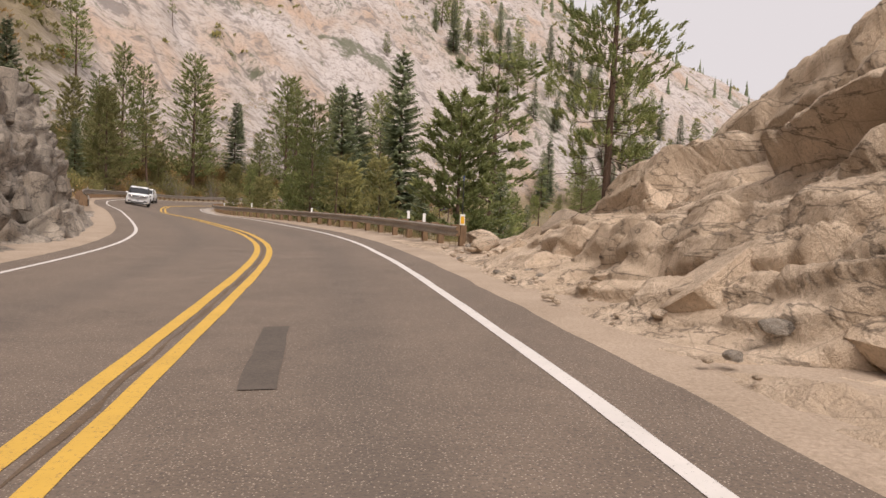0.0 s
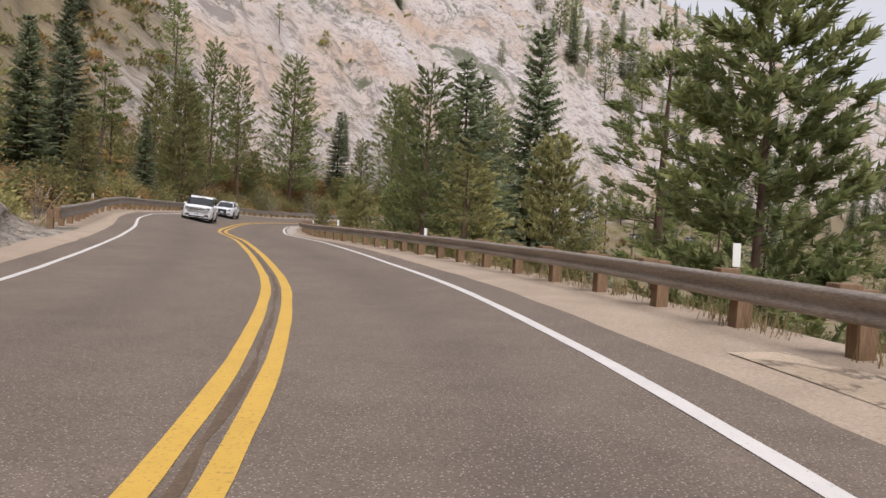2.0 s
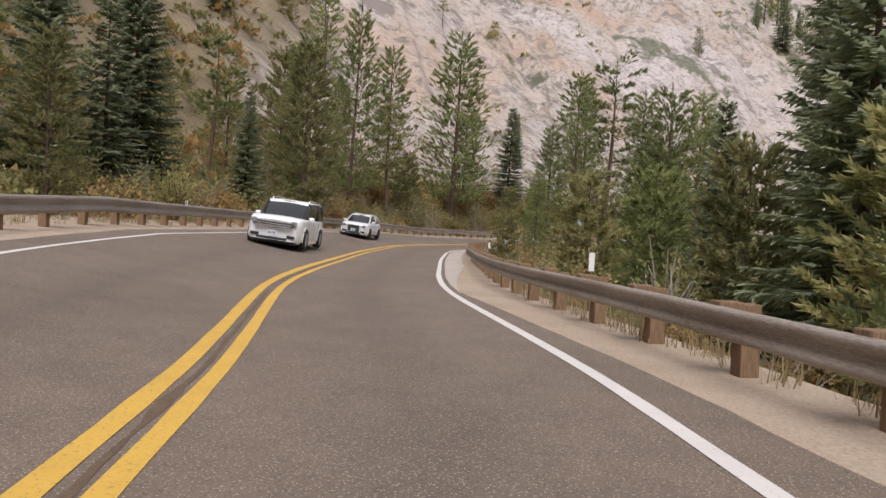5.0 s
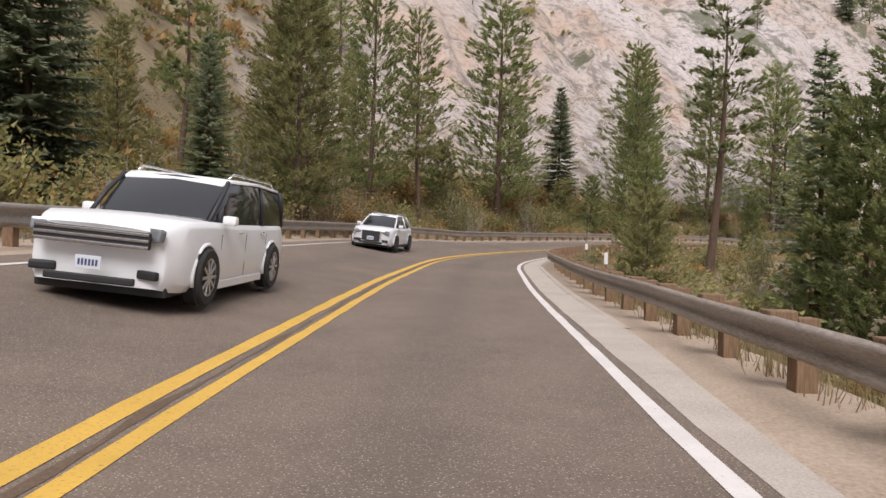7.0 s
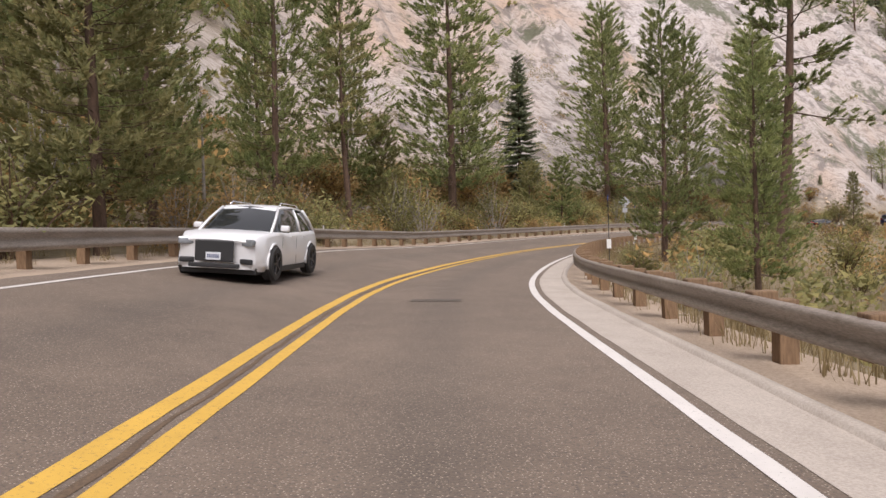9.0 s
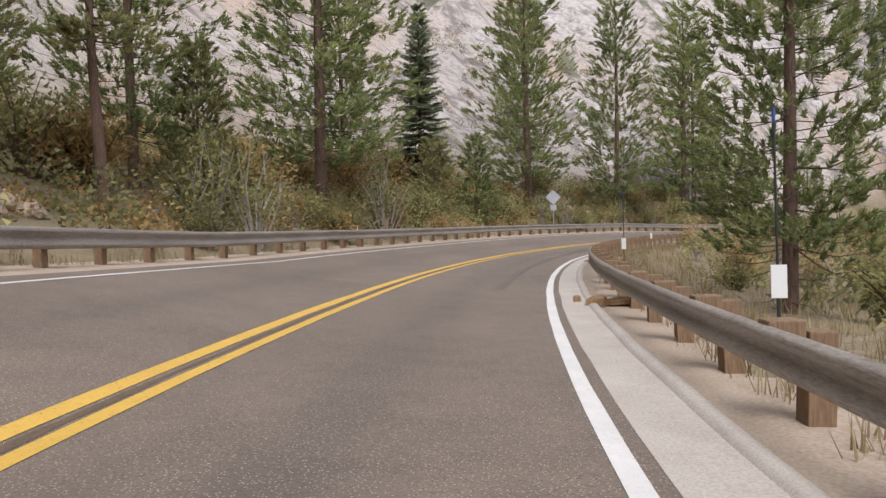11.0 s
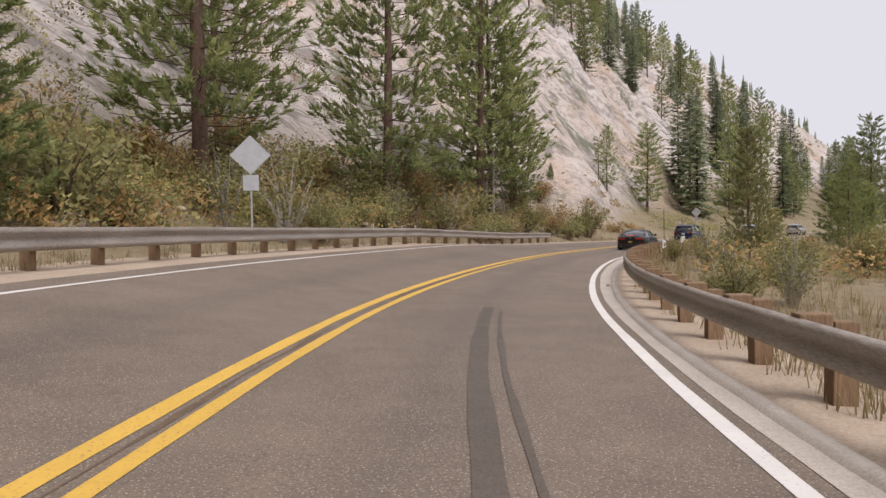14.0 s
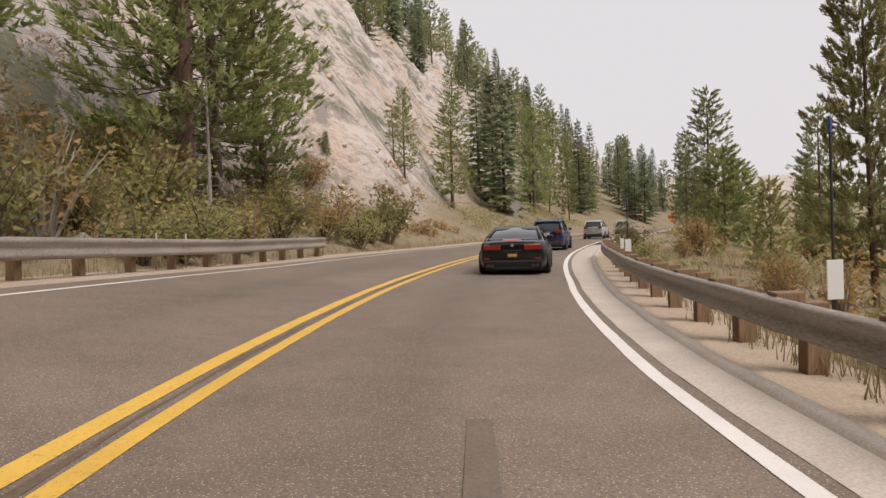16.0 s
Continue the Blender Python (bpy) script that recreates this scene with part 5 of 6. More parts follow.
SHRUBS = [(shrub_mould(1, BRUSH, 0.9, 1.3, False), "rounded green mountain shrub"), (shrub_mould(2, BRUSH_GOLD, 0.8, 1.2, False), "shrub with orange autumn leaves"),
          (shrub_mould(3, BRUSH, 1.1, 1.0, False), "low spreading green shrub"), (shrub_mould(4, BRUSH_GOLD, 0.7, 1.5, True), "twiggy half-bare golden shrub"), (shrub_mould(5, BRUSH, 0.8, 1.8, True), "twiggy green roadside shrub")]


def shrub(k, x, y, size, turn, group):
    (wood, leaves), label = SHRUBS[k]
    ob = thing("shrub", label, "shrub", group)
    ob.matrix_world = pose(x, y, ground_z(x, y) - 0.05, 0, 0, turn) @ Matrix.Diagonal((size, size, size * random.Random(int(x * 9)).uniform(0.8, 1.15), 1))
    attach("branchwork", wood, ob)
    attach("foliage", leaves, ob)


def by_the_sign(p):
    """The low strip that is kept cut in front of the warning sign."""
    return abs(p.x + 38.3) < 2.9 and 138 < p.y < 160.5


def shrubs(count, s0, s1, u0, u1, sizes, weights, group, seed, rise=0.0):
    r = random.Random(seed)
    for _ in range(count):
        s, f = r.uniform(s0, s1), r.random() ** 1.4
        p = spot(s, u0 + (u1 - u0) * f)
        if by_the_sign(p):
            continue
        shrub(r.choices(range(5), weights)[0], p.x, p.y, r.uniform(*sizes) * (1 + rise * f), r.uniform(0, 360), group)


shrubs(58, 46, 122, -7.8, -15, (1.1, 2.1), (4, 3, 2, 2, 2), "brush on the slope", 3, 0.4)
shrubs(84, 112, 178, -7.6, -17, (1.2, 2.6), (4, 4, 2, 2, 1), "brush on the slope", 4, 0.4)
shrubs(30, 138, 176, -7.6, -11.5, (1.1, 2.0), (7, 2, 5, 1, 2), "brush on the slope", 9, 0.3)
shrubs(66, 78, 178, 6.6, 19, (0.6, 1.4), (3, 2, 3, 2, 2), "brush inside the bend", 5, 0.5)
shrubs(26, 24, 80, 7.0, 14, (0.6, 1.4), (4, 2, 2, 2, 2), "brush below the road", 6, 0.8)
shrubs(14, 8, 46, -9.5, -16, (0.7, 1.5), (2, 3, 1, 3, 1), "brush above the rock cut", 7, 0.3)
shrubs(9, -2, 19, 6.4, 9.5, (0.25, 0.5), (0, 0, 1, 3, 0), "dry shrubs on the bank", 8)


def brush_cover(name, count, seed, where, size, material, label, leaves=150):
    """A thicket too dense to count: domes of leaves, open at their edges."""
    r = random.Random(seed)
    verts, faces = [], []
    for _ in range(count):
        s, u = where(r)
        p = spot(s, u)
        z, k = ground_z(p.x, p.y), r.uniform(*size)
        if by_the_sign(p):
            k *= 0.3
        for _ in range(leaves):
            a, e = r.uniform(0, 6.283), math.asin(r.uniform(0.0, 1.0))
            rad = k * r.uniform(0.65, 1.05)
            q = Vector((p.x + rad * math.cos(a) * math.cos(e), p.y + rad * math.sin(a) * math.cos(e), z - 0.1 + rad * 0.95 * math.sin(e)))
            d = Vector((math.cos(a) + r.gauss(0, 0.6), math.sin(a) + r.gauss(0, 0.6), 0.6 + r.gauss(0, 0.6))).normalized()
            c, w = d.orthogonal().normalized(), r.uniform(0.09, 0.19) * (150 / leaves) ** 0.5
            o = len(verts)
            verts.extend([q - c * w * 0.45, q + c * w * 0.45, q + d * w * 1.3])
            faces.append((o, o + 1, o + 2))
    return tagged(new(name, mesh_of(name, verts, faces, material)), label, "brush", kind="stuff")


brush_cover("brush", 460, 41, lambda r: (r.uniform(84, 172), -8.8 - 30 * r.random() ** 1.2), (1.0, 2.6), BRUSH, "dense green brush covering the slope")
brush_cover("brush", 380, 42, lambda r: (r.uniform(60, 172), -8.5 - 28 * r.random() ** 1.2), (0.8, 2.0), BRUSH_GOLD, "autumn-coloured brush covering the slope")
brush_cover("brush", 160, 43, lambda r: (r.uniform(40, 90), -9.0 - 20 * r.random()), (0.8, 1.7), BRUSH, "dense green brush under the trees")
brush_cover("brush", 150, 44, lambda r: (r.uniform(26, 96), 8.5 + 22 * r.random()), (0.9, 2.0), BRUSH, "dense green brush on the drop below the road")
brush_cover("brush", 330, 45, lambda r: (r.uniform(96, 235), 9 + 60 * r.random() ** 1.3), (0.8, 2.3), BRUSH, "green brush on the valley floor", 110)
brush_cover("brush", 120, 46, lambda r: (r.uniform(100, 235), 8 + 50 * r.random() ** 1.3), (0.6, 1.7), BRUSH_GOLD, "golden brush on the valley floor", 110)

brush_cover("brush", 230, 49, lambda r: (r.uniform(116, 147), -9.0 - 18 * r.random()), (1.0, 2.1), BRUSH, "dense olive brush mounded on the slope above the rail", 210)
brush_cover("brush", 90, 50, lambda r: (r.uniform(116, 147), -9.0 - 17 * r.random()), (1.0, 1.9), BRUSH_GOLD, "yellow-brown brush mounded on the slope above the rail", 210)
brush_cover("brush", 90, 47, lambda r: (r.uniform(192, 236), -9.0 - 20 * r.random() ** 1.4), (0.9, 2.0), BRUSH, "dark green brush between the road and the woods", 110)
brush_cover("brush", 26, 48, lambda r: (r.uniform(174, 190), -8.6 - 5 * r.random()), (0.5, 1.1), BRUSH_GOLD, "low rust-coloured brush at the foot of the granite slab", 110)


def grass(count, seed, where, tall, name, label):
    r = random.Random(seed)
    verts, faces = [], []
    for _ in range(count):
        s, u = where(r)
        p = spot(s, u)
        z = p.z - 0.02 if -7.2 < u < RAIL_R(s) + 0.7 else ground_z(p.x, p.y)
        for _ in range(9):
            a, h = r.uniform(0, 6.28), tall * r.uniform(0.4, 1.2)
            q = Vector((p.x + r.gauss(0, 0.1), p.y + r.gauss(0, 0.1), z - 0.03))
            lean = Vector((math.cos(a), math.sin(a), 0)) * h * r.uniform(0.1, 0.6)
            w = Vector((-math.sin(a), math.cos(a), 0)) * 0.009
            o = len(verts)
            verts.extend([q - w, q + w, q + lean + Vector((0, 0, h))])
            faces.append((o, o + 1, o + 2))
    return tagged(new(name, mesh_of(name, verts, faces, STRAW)), label, "grass", kind="stuff")


grass(2600, 1, lambda r: ((s := r.uniform(20, 178)), RAIL_R(s) + 0.35 + abs(r.gauss(0, 1.0)))[0:2], 0.42, "dry_grass", "dry straw-coloured grass behind the guardrail")
grass(1500, 2, lambda r: ((s := r.uniform(40, 190)), -6.6 - abs(r.gauss(0, 1.1)))[0:2], 0.36, "dry_grass", "dry straw-coloured grass below the brush slope")
grass(2200, 3, lambda r: (r.uniform(84, 180), r.uniform(6.5, 16)), 0.5, "dry_grass", "tall dry grass on the flat inside the bend")


# ---- vehicles ----
GLASS_DARK = plain("tinted_car_glass", (0.02, 0.022, 0.024), 0.06, 0.0, 0.5)
TYRE = grainy("tyre_rubber", (0.018, 0.018, 0.018), (0.04, 0.038, 0.036), 6, 60, 0.85, 0.1, 0.005)
TRIM = plain("black_plastic_trim", (0.022, 0.022, 0.023), 0.55)
CHROME = plain("chrome", (0.7, 0.7, 0.7), 0.18, 1.0)
ALLOY = plain("silver_alloy", (0.5, 0.5, 0.51), 0.35, 0.8)
DARK_ALLOY = plain("dark_alloy", (0.08, 0.08, 0.085), 0.35, 0.7)
RED_LENS = plain("red_tail_lens", (0.2, 0.012, 0.01), 0.15, 0.0, 0.8)
LIT_RED = plain("lit_tail_lamp", (0.6, 0.03, 0.02), 0.3, 0.0, 0.0, (1.0, 0.08, 0.04), 0.7)
CLEAR_LENS = plain("clear_headlamp_lens", (0.2, 0.21, 0.22), 0.06, 0.2, 0.9)
PLATE_WHITE = plain("pale_number_plate", (0.6, 0.62, 0.65), 0.5)
PLATE_BLACK = plain("black_number_plate", (0.02, 0.02, 0.02), 0.5)
PLATE_GOLD = plain("gold_plate_bars", (0.7, 0.42, 0.08), 0.5)
PLATE_BLUE = plain("dark_plate_bars", (0.05, 0.07, 0.16), 0.5)


def shell(stations, name, material, parent, label="", smooth_=True, bow=0.0):
    """A skin over cross sections: each station is x and a list of (half width, height) from the bottom up; mirrored. bow: how far the corners of both ends are drawn in."""
    verts, faces = [], []
    k = len(stations[0][1])
    for x, sec in stations:
        for w, z in sec:
            verts.append((x, w, z))
        for w, z in reversed(sec):
            verts.append((x, -w, z))
    n = 2 * k
    for a in range(len(stations) - 1):
        for j in range(n - 1):
            o = a * n + j
            faces.append((o, o + n, o + n + 1, o + 1))
    faces.append(tuple(range(n)))
    faces.append(tuple((len(stations) - 1) * n + j for j in reversed(range(n))))
    me = mesh_of(name, verts, faces, material)
    bm = bmesh.new()
    bm.from_mesh(me)
    bmesh.ops.remove_doubles(bm, verts=bm.verts[:], dist=0.001)
    xs = [x for x, _ in stations]
    wide = max(w for _, sec in stations for w, _ in sec)
    for v in bm.verts:
        f = (abs(v.co.y) / wide) ** 2.4
        v.co.x -= bow * f * max(0.0, (v.co.x - xs[-1] + 0.6) / 0.6) - 0.5 * bow * f * max(0.0, (xs[0] + 0.6 - v.co.x) / 0.6)
    bm.to_mesh(me)
    bm.free()
    ob = attach(name, me, parent, label)
    if smooth_:
        me.polygons.foreach_set("use_smooth", [True] * len(me.polygons))
        mod = ob.modifiers.new("edges", "BEVEL")
        mod.width, mod.segments, mod.limit_method, mod.angle_limit = 0.02, 2, "ANGLE", radians(25)
    return ob


def wheel_meshes(r, w, spokes, alloy):
    bm = bmesh.new()
    prof = [(r * 0.66, -w / 2), (r * 0.93, -w / 2), (r, -w * 0.36), (r, w * 0.36), (r * 0.93, w / 2), (r * 0.66, w / 2)]
    n = 28
    rings = [[bm.verts.new((q * math.cos(2 * math.pi * j / n), y, q * math.sin(2 * math.pi * j / n))) for q, y in prof] for j in range(n)]
    for j in range(n):
        for k in range(len(prof)):
            a, c = rings[j], rings[(j + 1) % n]
            k2 = (k + 1) % len(prof)
            bm.faces.new((a[k], c[k], c[k2], a[k2]))
    tyre = bpy.data.meshes.new("tyre")
    bm.to_mesh(tyre)
    bm.free()
    tyre.materials.append(TYRE)
    bm = bmesh.new()
    bmesh.ops.create_cone(bm, cap_ends=True, segments=24, radius1=r * 0.16, radius2=r * 0.13, depth=w * 0.5, matrix=Matrix.Translation((0, w * 0.22, 0)) @ Matrix.Rotation(radians(-90), 4, "X"))
    for k in range(spokes):
        rot = Matrix.Rotation(2 * math.pi * k / spokes, 4, "Y")
        box(r * 0.56, w * 0.1, r * 0.11, 0.006, (0, 0, 0), bm, rot @ Matrix.Translation((r * 0.4, w * 0.44, 0)))
    for j in range(24):
        a0, a1 = 2 * math.pi * j / 24, 2 * math.pi * (j + 1) / 24
        vs = [bm.verts.new((q * math.cos(a), y, q * math.sin(a))) for a, q, y in ((a0, r * 0.6, w * 0.46), (a0, r * 0.69, w * 0.48), (a1, r * 0.69, w * 0.48), (a1, r * 0.6, w * 0.46))]
        bm.faces.new(vs)
        vs = [bm.verts.new((q * math.cos(a), y, q * math.sin(a))) for a, q, y in ((a0, r * 0.67, -w * 0.4), (a0, r * 0.6, w * 0.46), (a1, r * 0.6, w * 0.46), (a1, r * 0.67, -w * 0.4))]
        bm.faces.new(vs)
    rim = bpy.data.meshes.new("rim")
    bm.to_mesh(rim)
    bm.free()
    rim.materials.append(alloy)
    bm = bmesh.new()
    bmesh.ops.create_cone(bm, cap_ends=True, segments=24, radius1=r * 0.62, radius2=r * 0.62, depth=0.02, matrix=Matrix.Rotation(radians(90), 4, "X"))
    disc = bpy.data.meshes.new("hub_disc")
    bm.to_mesh(disc)
    bm.free()
    disc.materials.append(TRIM)
    return tyre, rim, disc


def car(name, label, spec, s, u, toward):
    """A car on the road at s, u. spec: length, width, height, wheel sizes, and side profile; toward: faces oncoming."""
    L, W, H, wb, r = spec["L"], spec["W"], spec["H"], spec["wb"], spec["r"]
    paint, half = spec["paint"], spec["W"] / 2
    ob = thing(name, label, "car", "cars on the road")
    p, q1, q2 = spot(s, u), spot(s, u + 0.8), spot(s, u - 0.8)
    a1, a2 = spot(s + 1.4, u), spot(s - 1.4, u)
    fx = (a1 - a2).normalized() * (-1 if toward else 1)
    fz = fx.cross((q2 - q1).normalized() * (-1 if toward else 1)).normalized()
    fz = (fz + Vector((0, 0, 1))).normalized()
    fy = fz.cross(fx).normalized()
    fz = fx.cross(fy)
    m = Matrix((fx, fy, fz)).transposed().to_4x4()
    m.translation = p
    ob.matrix_world = m
    gc, belt, deck = spec["clear"], spec["belt"], spec["deck"]
    x0, x1 = -L / 2, L / 2
    xr, xf = -wb / 2 + spec.get("shift", 0), wb / 2 + spec.get("shift", 0)
    # lower body, with bulged arches, tapering at both ends
    st = []
    for f in (0.0, 0.012, 0.05, 0.12, 0.2, 0.3, 0.42, 0.55, 0.66, 0.74, 0.82, 0.9, 0.955, 0.985, 1.0):
        x = x0 + L * f
        taper = 1 - 0.1 * max(0, (0.07 - f) / 0.07) ** 1.6 - 0.16 * max(0, (f - 0.88) / 0.12) ** 2
        top = float(np.interp(f, spec["line_x"], spec["line_z"]))
        low = gc + 0.1 * max(0, (0.06 - f) / 0.06) + 0.06 * max(0, (f - 0.94) / 0.06)
        arch = 0.02 * math.exp(-((x - xr) / 0.4) ** 2) + 0.02 * math.exp(-((x - xf) / 0.4) ** 2)
        w = half * taper
        mid = gc + (top - gc) * 0.5
        st.append((x, [(w * 0.9, low), (w * 0.975 + arch, low + 0.1), (w * 1.0 + arch, mid - 0.05), (w * 0.99 + arch * 0.6, mid + 0.12), (w * 0.955, top - 0.07), (w * 0.9, top), (w * 0.55, top + 0.02), (0.0, top + 0.035)]))
    shell(st, "body", paint, ob, "", True, 0.3)
    # cabin: dark glass all round, painted roof and pillars
    gx = spec["glass"]
    wb_, wt_ = half * 0.9, half * spec.get("tumble", 0.7)
    gz0 = [float(np.interp((x - x0) / L, spec["line_x"], spec["line_z"])) - 0.02 for x in gx]
    roof = spec["H"]
    c = [(gx[0], [(wb_ * 0.9, gz0[0]), (wb_ * 0.88, gz0[0] + 0.02), (wb_ * 0.8, gz0[0] + 0.03), (0, gz0[0] + 0.05)]),
         (gx[1], [(wb_, gz0[1]), ((wb_ + wt_) / 2, (gz0[1] + roof) / 2 - 0.02), (wt_ * 0.98, roof - 0.1), (0, roof - 0.05)]),
         ((gx[1] + gx[2]) / 2, [(wb_, min(gz0)), ((wb_ + wt_) / 2 + 0.02, (min(gz0) + roof) / 2), (wt_, roof - 0.06), (0, roof - 0.015)]),
         (gx[2], [(wb_, gz0[2]), ((wb_ + wt_) / 2, (gz0[2] + roof) / 2), (wt_ * 0.98, roof - 0.09), (0, roof - 0.045)]),
         (gx[3], [(wb_ * 0.92, gz0[3]), (wb_ * 0.9, gz0[3] + 0.02), (wb_ * 0.82, gz0[3] + 0.03), (0, gz0[3] + 0.05)])]
    shell(c, "cabin_glass", GLASS_DARK, ob, "dark tinted glass", True, 0.18)
    rs = []
    for x, w, z in ((gx[1] - 0.1, wt_ * 0.93, roof - 0.1), (gx[1] + 0.12, wt_ * 0.99, roof - 0.04), ((gx[1] + gx[2]) / 2, wt_ * 1.01, roof), (gx[2] - 0.15, wt_ * 0.99, roof - 0.035), (gx[2] + 0.08, wt_ * 0.93, roof - 0.1)):
        rs.append((x, [(w + 0.015, z - 0.06), (w + 0.01, z - 0.015), (w * 0.7, z + 0.005), (0, z + 0.012)]))
    shell(rs, "roof", spec.get("roof_paint", paint), ob)
    for side in (-1, 1):
        for a, b_, rad in (((gx[0], gz0[0], wb_ * 0.93), (gx[1], roof - 0.09, wt_), 0.045), ((gx[3], gz0[3], wb_ * 0.94), (gx[2], roof - 0.09, wt_), 0.035), (((gx[1] + gx[2]) / 2 - 0.1, gz0[1], wb_ + 0.01), ((gx[1] + gx[2]) / 2 - 0.15, roof - 0.08, wt_ + 0.01), 0.03)):
            v, f = tube([Vector((a[0], a[2] * side, a[1])), Vector(((a[0] + b_[0]) / 2, ((a[2] + b_[2]) / 2 + 0.015) * side, (a[1] + b_[1]) / 2 + 0.02)), Vector((b_[0], b_[2] * side, b_[1]))], [rad, rad, rad], 6)
            attach("pillar", mesh_of("pillar", v, f, spec.get("pillar", paint), True), ob)
        part("mirror", box(0.14, 0.2, 0.13, 0.04, (gx[2] + (gx[3] - gx[2]) * 0.55, side * (half * 0.98 + 0.06), belt + 0.08)), paint, ob)
        part("sill", box(wb - 2 * r - 0.06, 0.05, 0.12, 0.02, ((xr + xf) / 2, side * half * 0.96, gc + 0.03)), spec.get("sill", TRIM), ob)
        for xd in spec.get("handles", ()):
            part("door_handle", box(0.17, 0.03, 0.03, 0.01, (xd, side * half * 0.995, belt - 0.1)), spec.get("handle", paint), ob)
        for xd in spec.get("shuts", ()):
            part("door_gap", box(0.006, 0.006, belt - gc - 0.22, 0.001, (xd, side * (half * 0.993), (belt + gc) / 2)), TRIM, ob)
    tyre, rim, disc = spec["wheels"]
    for x in (xr, xf):
        for side in (-1, 1):
            wheel = attach("wheel", tyre, ob, "", pose(x, side * (half - 0.055), r, 0, 0, 0 if side > 0 else 180))
            attach("rim", rim, wheel)
            attach("hub_disc", disc, wheel, "", pose(0, 0.078, 0))
            arch = tube([Vector((x + (r + 0.045) * math.cos(t), side * (half + 0.0), r + (r + 0.045) * math.sin(t))) for t in np.linspace(-0.25, math.pi + 0.25, 14)], [0.028] * 14, 5)
            attach("wheel_arch", mesh_of("wheel_arch", *arch, spec.get("arch", paint), True), ob)
            # body has no opening here: a flat dark disc paints the hollow's shade
            bm = bmesh.new()
            bmesh.ops.create_cone(bm, cap_ends=True, segments=24, radius1=r + 0.045, radius2=r + 0.045, depth=0.012, matrix=Matrix.Translation((x, side * (half + 0.012), r + 0.01)) @ Matrix.Rotation(radians(90), 4, "X"))
            part("well_shade_disc", bm, TRIM, ob)
    part("underbody", box(L * 0.9, W * 0.84, 0.16, 0.03, (0, 0, gc + 0.03)), TRIM, ob)
    # rear end
    e = x0 - 0.012
    nose = float(np.interp(0.98, spec["line_x"], spec["line_z"]))
    grille_z = nose - 0.06 - spec.get("grille_h", 0.2) / 2
    zt = spec["tail_z"]
    for side in (-1, 1):
        tw, th = spec["tail"]
        part("tail_light", box(0.06, tw, th, 0.025, (e + 0.055, side * (half * 0.86 - tw / 2), zt), None, Matrix.Rotation(side * radians(-11), 4, "Z")), LIT_RED if spec.get("braking") else RED_LENS, ob, "glowing red tail lamp" if spec.get("braking") else "red tail lamp")
        part("rear_reflector", box(0.03, 0.16, 0.05, 0.01, (e + 0.03, side * half * 0.74, gc + 0.3)), RED_LENS, ob)
        part("headlight", box(0.1, spec.get("lamp_w", 0.36), spec.get("lamp_h", 0.16), 0.04, (x1 - 0.15, side * half * 0.67, nose - 0.09), None, Matrix.Rotation(side * radians(-24), 4, "Z") @ Matrix.Rotation(radians(-14), 4, "Y")), CLEAR_LENS, ob, "clear headlamp")
    part("rear_bumper", box(0.12, W * 0.86, 0.2, 0.05, (e + 0.06, 0, gc + 0.16)), spec.get("bumper", paint), ob)
    part("diffuser", box(0.1, W * 0.6, 0.12, 0.03, (e + 0.07, 0, gc + 0.06)), TRIM, ob)
    for side in (-1, 1):
        part("air_intake", box(0.08, 0.3, 0.11, 0.03, (x1 - 0.13, side * half * 0.66, gc + 0.22), None, Matrix.Rotation(side * radians(-22), 4, "Z")), TRIM, ob)
    part("lower_grille", box(0.06, W * 0.56, 0.09, 0.02, (x1 - 0.01, 0, gc + 0.13)), TRIM, ob)
    gr = part("grille", box(0.06, W * spec.get("grille_w", 0.4), spec.get("grille_h", 0.2), 0.02, (x1 - 0.005, 0, grille_z)), TRIM, ob)
    for k in range(spec.get("bars", 0)):
        part("grille_bar", box(0.02, W * spec.get("grille_w", 0.4) * 0.98, 0.035, 0.006, (x1 + 0.032, 0, grille_z + (k - (spec["bars"] - 1) / 2) * 0.075)), CHROME, gr)
    for x, z, side in ((e - 0.005, spec["plate_z"], -1), (x1 + 0.045, gc + 0.32, 1)):
        dark = spec.get("dark_plate") and side < 0
        plate = part("number_plate", box(0.012, 0.31, 0.155, 0.006, (x, 0, z)), PLATE_BLACK if dark else PLATE_WHITE, ob)
        for k in range(6):
            part("plate_bar", box(0.006, 0.026, 0.075, 0.002, (x + side * 0.008, (k - 2.5) * 0.042, z)), PLATE_GOLD if dark else PLATE_BLUE, plate)
    bm = bmesh.new()
    bmesh.ops.create_cone(bm, cap_ends=True, segments=16, radius1=0.045, radius2=0.045, depth=0.02, matrix=Matrix.Translation((e, 0, spec["badge_z"])) @ Matrix.Rotation(radians(90), 4, "Y"))
    part("badge", bm, CHROME, ob, "plain silver disc")
    part("number_trim", box(0.02, 0.5, 0.03, 0.006, (e + 0.01, 0, spec["plate_z"] + 0.13)), spec.get("garnish", TRIM), ob)
    for side in (-1, 1):
        if spec.get("rails"):
            v, f = tube([Vector((gx[1] + 0.2, side * wt_ * 0.9, roof - 0.03)), Vector((gx[1] + 0.35, side * wt_ * 0.9, roof + 0.05)), Vector((gx[2] - 0.4, side * wt_ * 0.9, roof + 0.05)), Vector((gx[2] - 0.25, side * wt_ * 0.9, roof - 0.03))], [0.02] * 4, 6)
            attach("roof_rail", mesh_of("roof_rail", v, f, spec["rails"], True), ob)
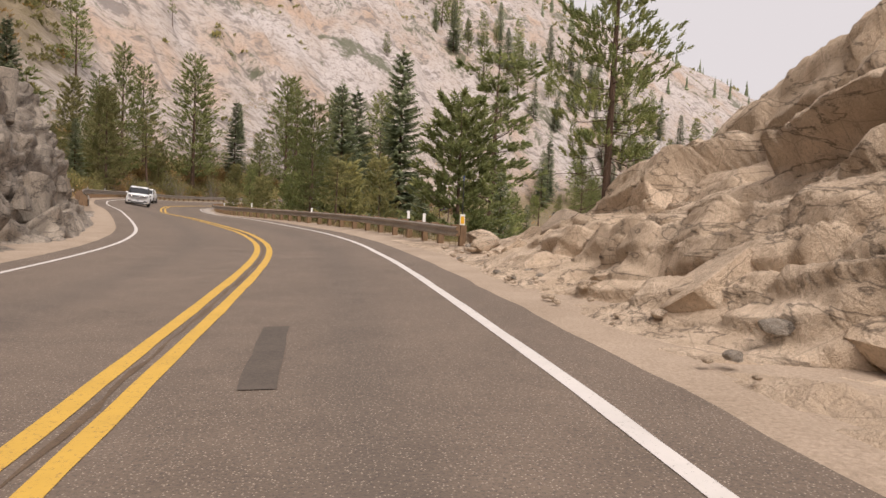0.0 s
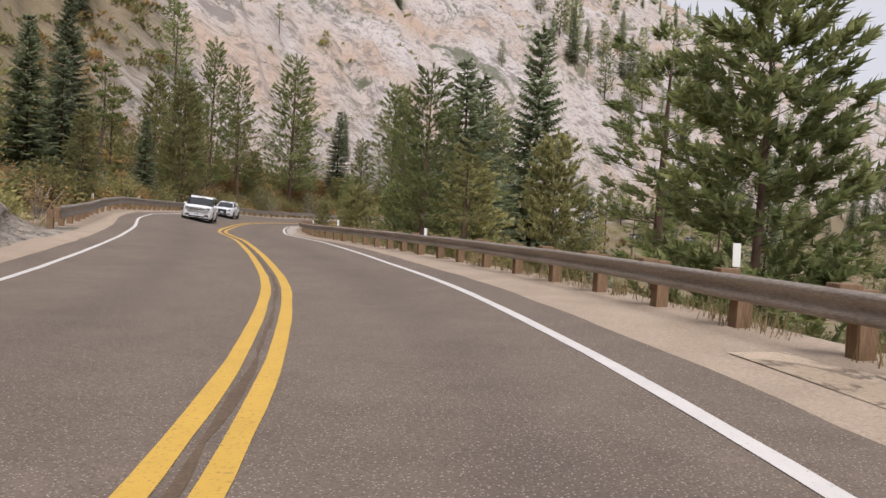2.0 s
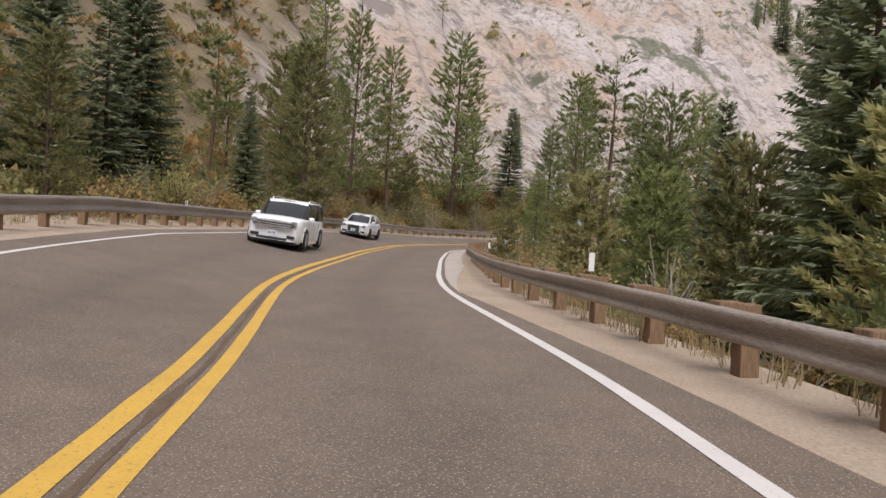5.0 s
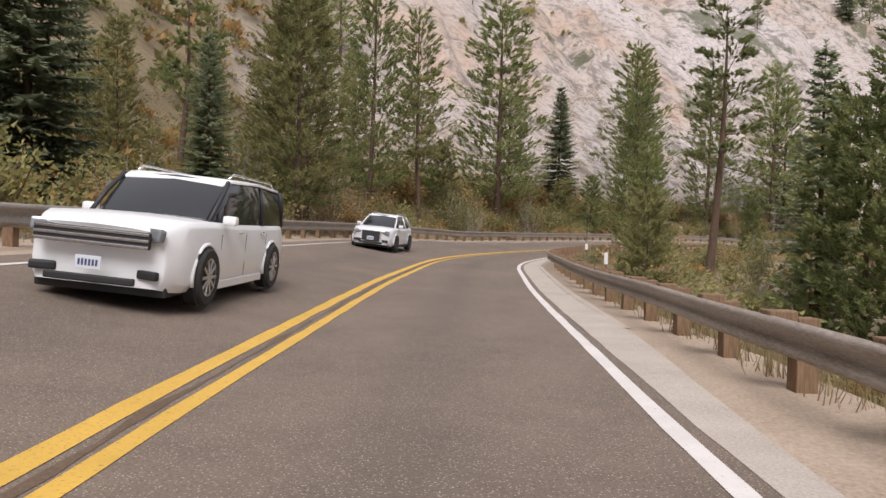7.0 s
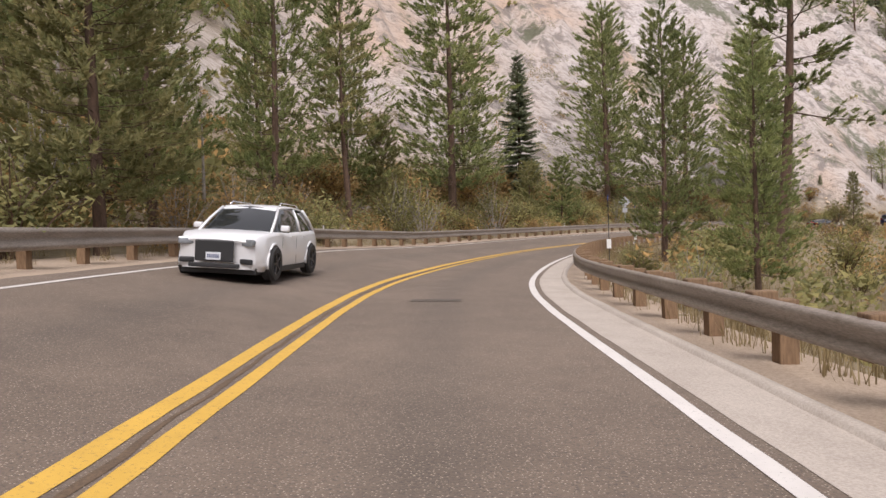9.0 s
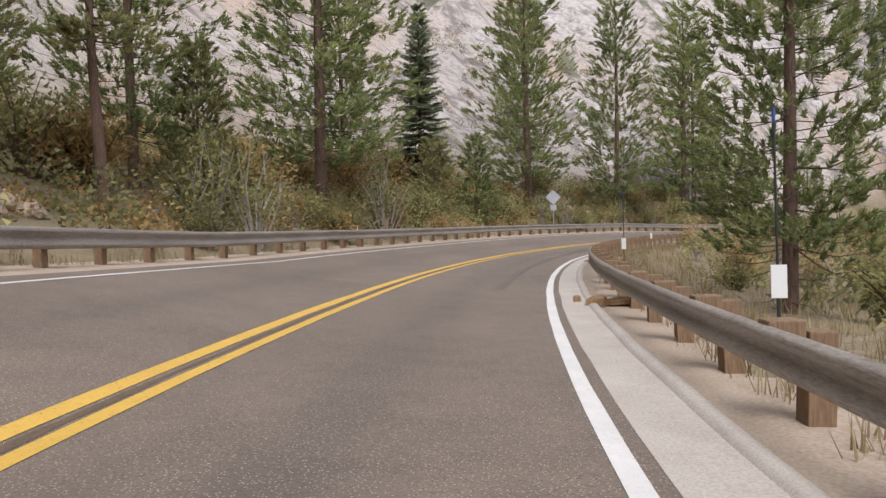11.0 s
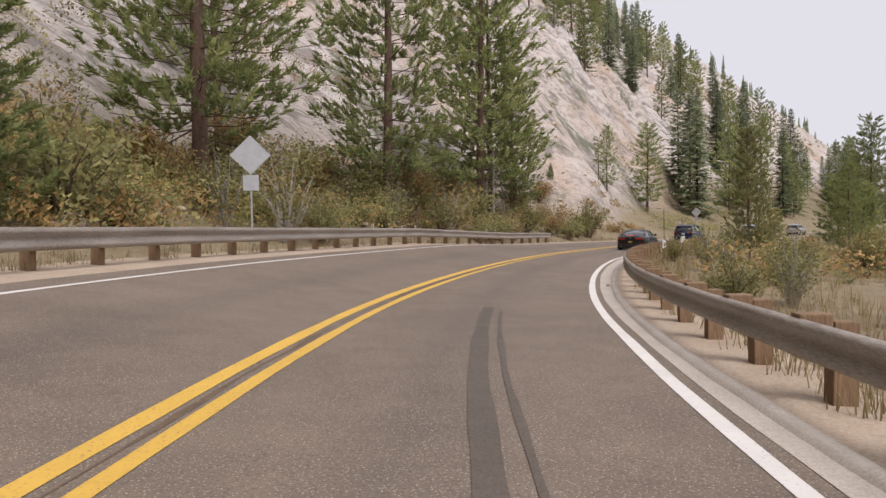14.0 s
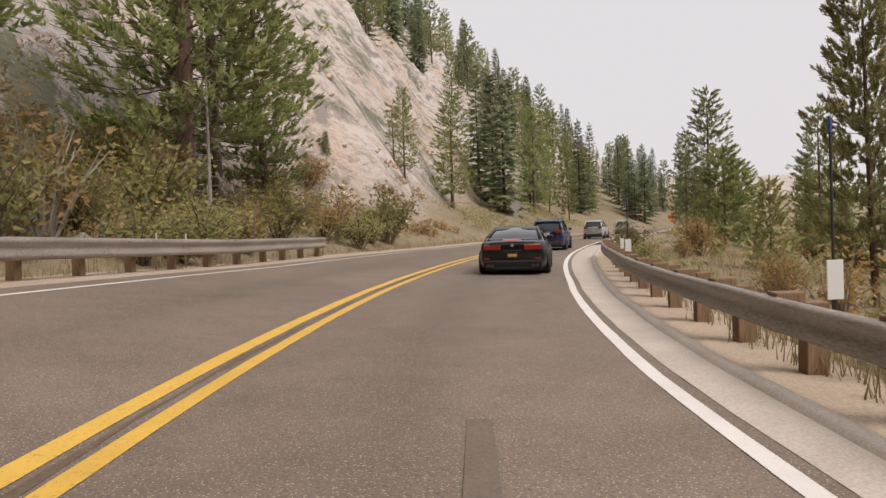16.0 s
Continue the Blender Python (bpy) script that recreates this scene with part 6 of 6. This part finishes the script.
        if spec.get("pipes"):
            for dy in (-0.055, 0.055):
                bm = bmesh.new()
                bmesh.ops.create_cone(bm, cap_ends=True, segments=14, radius1=0.045, radius2=0.045, depth=0.12, matrix=Matrix.Translation((e, side * half * 0.66 + dy, gc + 0.1)) @ Matrix.Rotation(radians(90), 4, "Y"))
                part("exhaust_pipe", bm, DARK_ALLOY, ob)
    if spec.get("spoiler"):
        part("spoiler", box(0.16, W * 0.7, 0.025, 0.01, (x0 + 0.12, 0, deck + 0.05), None, Matrix.Rotation(radians(-10), 4, "Y")), paint, ob)
        part("brake_strip", box(0.02, 0.5, 0.022, 0.004, (x0 + 0.035, 0, deck + 0.035)), LIT_RED, ob, "glowing red brake strip")
    return ob


SUV_LINE = dict(line_x=(0, 0.03, 0.2, 0.6, 0.7, 0.9, 0.97, 1.0), line_z=(1.02, 1.08, 1.06, 1.02, 1.06, 1.0, 0.9, 0.7))
COUPE = dict(L=4.9, W=1.9, H=1.37, wb=2.85, r=0.34, paint=paint_mat("black_car_paint", (0.004, 0.004, 0.005), 0.0, 0.04), clear=0.17, belt=0.92, deck=0.96, line_x=(0, 0.02, 0.12, 0.3, 0.6, 0.72, 0.92, 1.0), line_z=(0.84, 0.93, 0.96, 0.94, 0.93, 0.95, 0.82, 0.66),
             glass=(-1.9, -0.75, 0.35, 1.35), tumble=0.68, wheels=wheel_meshes(0.34, 0.27, 10, DARK_ALLOY), tail=(0.5, 0.15), tail_z=0.78, plate_z=0.56, badge_z=0.84, dark_plate=True, pipes=True, spoiler=True, handles=(-0.2,), shuts=(0.95, -0.55), arch=paint_mat("black_arch_paint", (0.004, 0.004, 0.005), 0.0, 0.04), braking=False)
BLUE_SUV = dict(L=4.65, W=1.84, H=1.68, wb=2.7, r=0.36, paint=paint_mat("blue_car_paint", (0.006, 0.013, 0.06), 0.2), clear=0.21, belt=1.05, deck=1.06, **SUV_LINE, glass=(-2.2, -1.95, 0.35, 1.2), tumble=0.7, wheels=wheel_meshes(0.36, 0.24, 5, DARK_ALLOY),
                tail=(0.32, 0.16), tail_z=1.02, plate_z=0.86, badge_z=1.03, rails=TRIM, handles=(0.1, -0.9), shuts=(0.8, -0.25), bumper=TRIM, garnish=CHROME)
SILVER_SUV = dict(BLUE_SUV, paint=paint_mat("silver_car_paint", (0.42, 0.42, 0.42), 0.5), rails=CHROME)
WHITE_WAGON = dict(L=5.13, W=1.93, H=1.76, wb=2.99, r=0.38, paint=paint_mat("white_car_paint", (0.82, 0.82, 0.82), 0.0, 0.06), clear=0.2, belt=1.05, deck=1.06, line_x=(0, 0.02, 0.2, 0.6, 0.7, 0.9, 0.965, 1.0), line_z=(1.04, 1.08, 1.07, 1.07, 1.1, 1.08, 1.02, 0.94),
                   sill=paint_mat("white_sill_paint", (0.8, 0.8, 0.8), 0.0, 0.1), glass=(-2.5, -2.38, 0.4, 1.15), tumble=0.8, wheels=wheel_meshes(0.38, 0.25, 10, ALLOY), tail=(0.22, 0.3), tail_z=0.95, plate_z=0.8, badge_z=1.0, rails=CHROME, handles=(0.15, -0.95), shuts=(0.95, -0.1, -1.15), handle=CHROME, pillar=TRIM,
                   grille_w=0.72, grille_h=0.2, bars=3, lamp_w=0.34, lamp_h=0.17)
GREY_SUV = dict(L=4.63, W=1.9, H=1.64, wb=2.81, r=0.37, paint=paint_mat("pale_silver_car_paint", (0.74, 0.74, 0.75), 0.15, 0.06), clear=0.2, belt=1.04, deck=1.05, line_x=(0, 0.03, 0.2, 0.6, 0.7, 0.9, 0.97, 1.0), line_z=(0.98, 1.06, 1.06, 1.01, 1.04, 0.99, 0.93, 0.82),
                glass=(-2.15, -1.55, 0.35, 1.25), tumble=0.68, wheels=wheel_meshes(0.37, 0.25, 5, DARK_ALLOY), tail=(0.32, 0.15), tail_z=0.98, plate_z=0.75, badge_z=1.0, rails=CHROME, handles=(0.1, -0.85), shuts=(0.85, -0.2),
                grille_w=0.42, grille_h=0.42, lamp_w=0.36, lamp_h=0.15)
car("coupe", "glossy black two-door coupe with quad exhausts, on the road", COUPE, 161.0, 2.75, False)
car("blue_suv", "dark blue SUV with black roof rails, on the road", BLUE_SUV, 173.9, 2.5, False)
car("silver_suv", "silver SUV farther along the road", SILVER_SUV, 192.0, 2.3, False)
car("silver_suv", "silver SUV at the far end of the road", SILVER_SUV, 208.0, 2.3, False)
car("white_wagon", "boxy white wagon with chrome grille bars in the far lane", WHITE_WAGON, 72.7, -2.2, True)
car("pale_silver_suv", "pale silver SUV with dark wheels in the far lane", GREY_SUV, 92.9, -2.75, True)
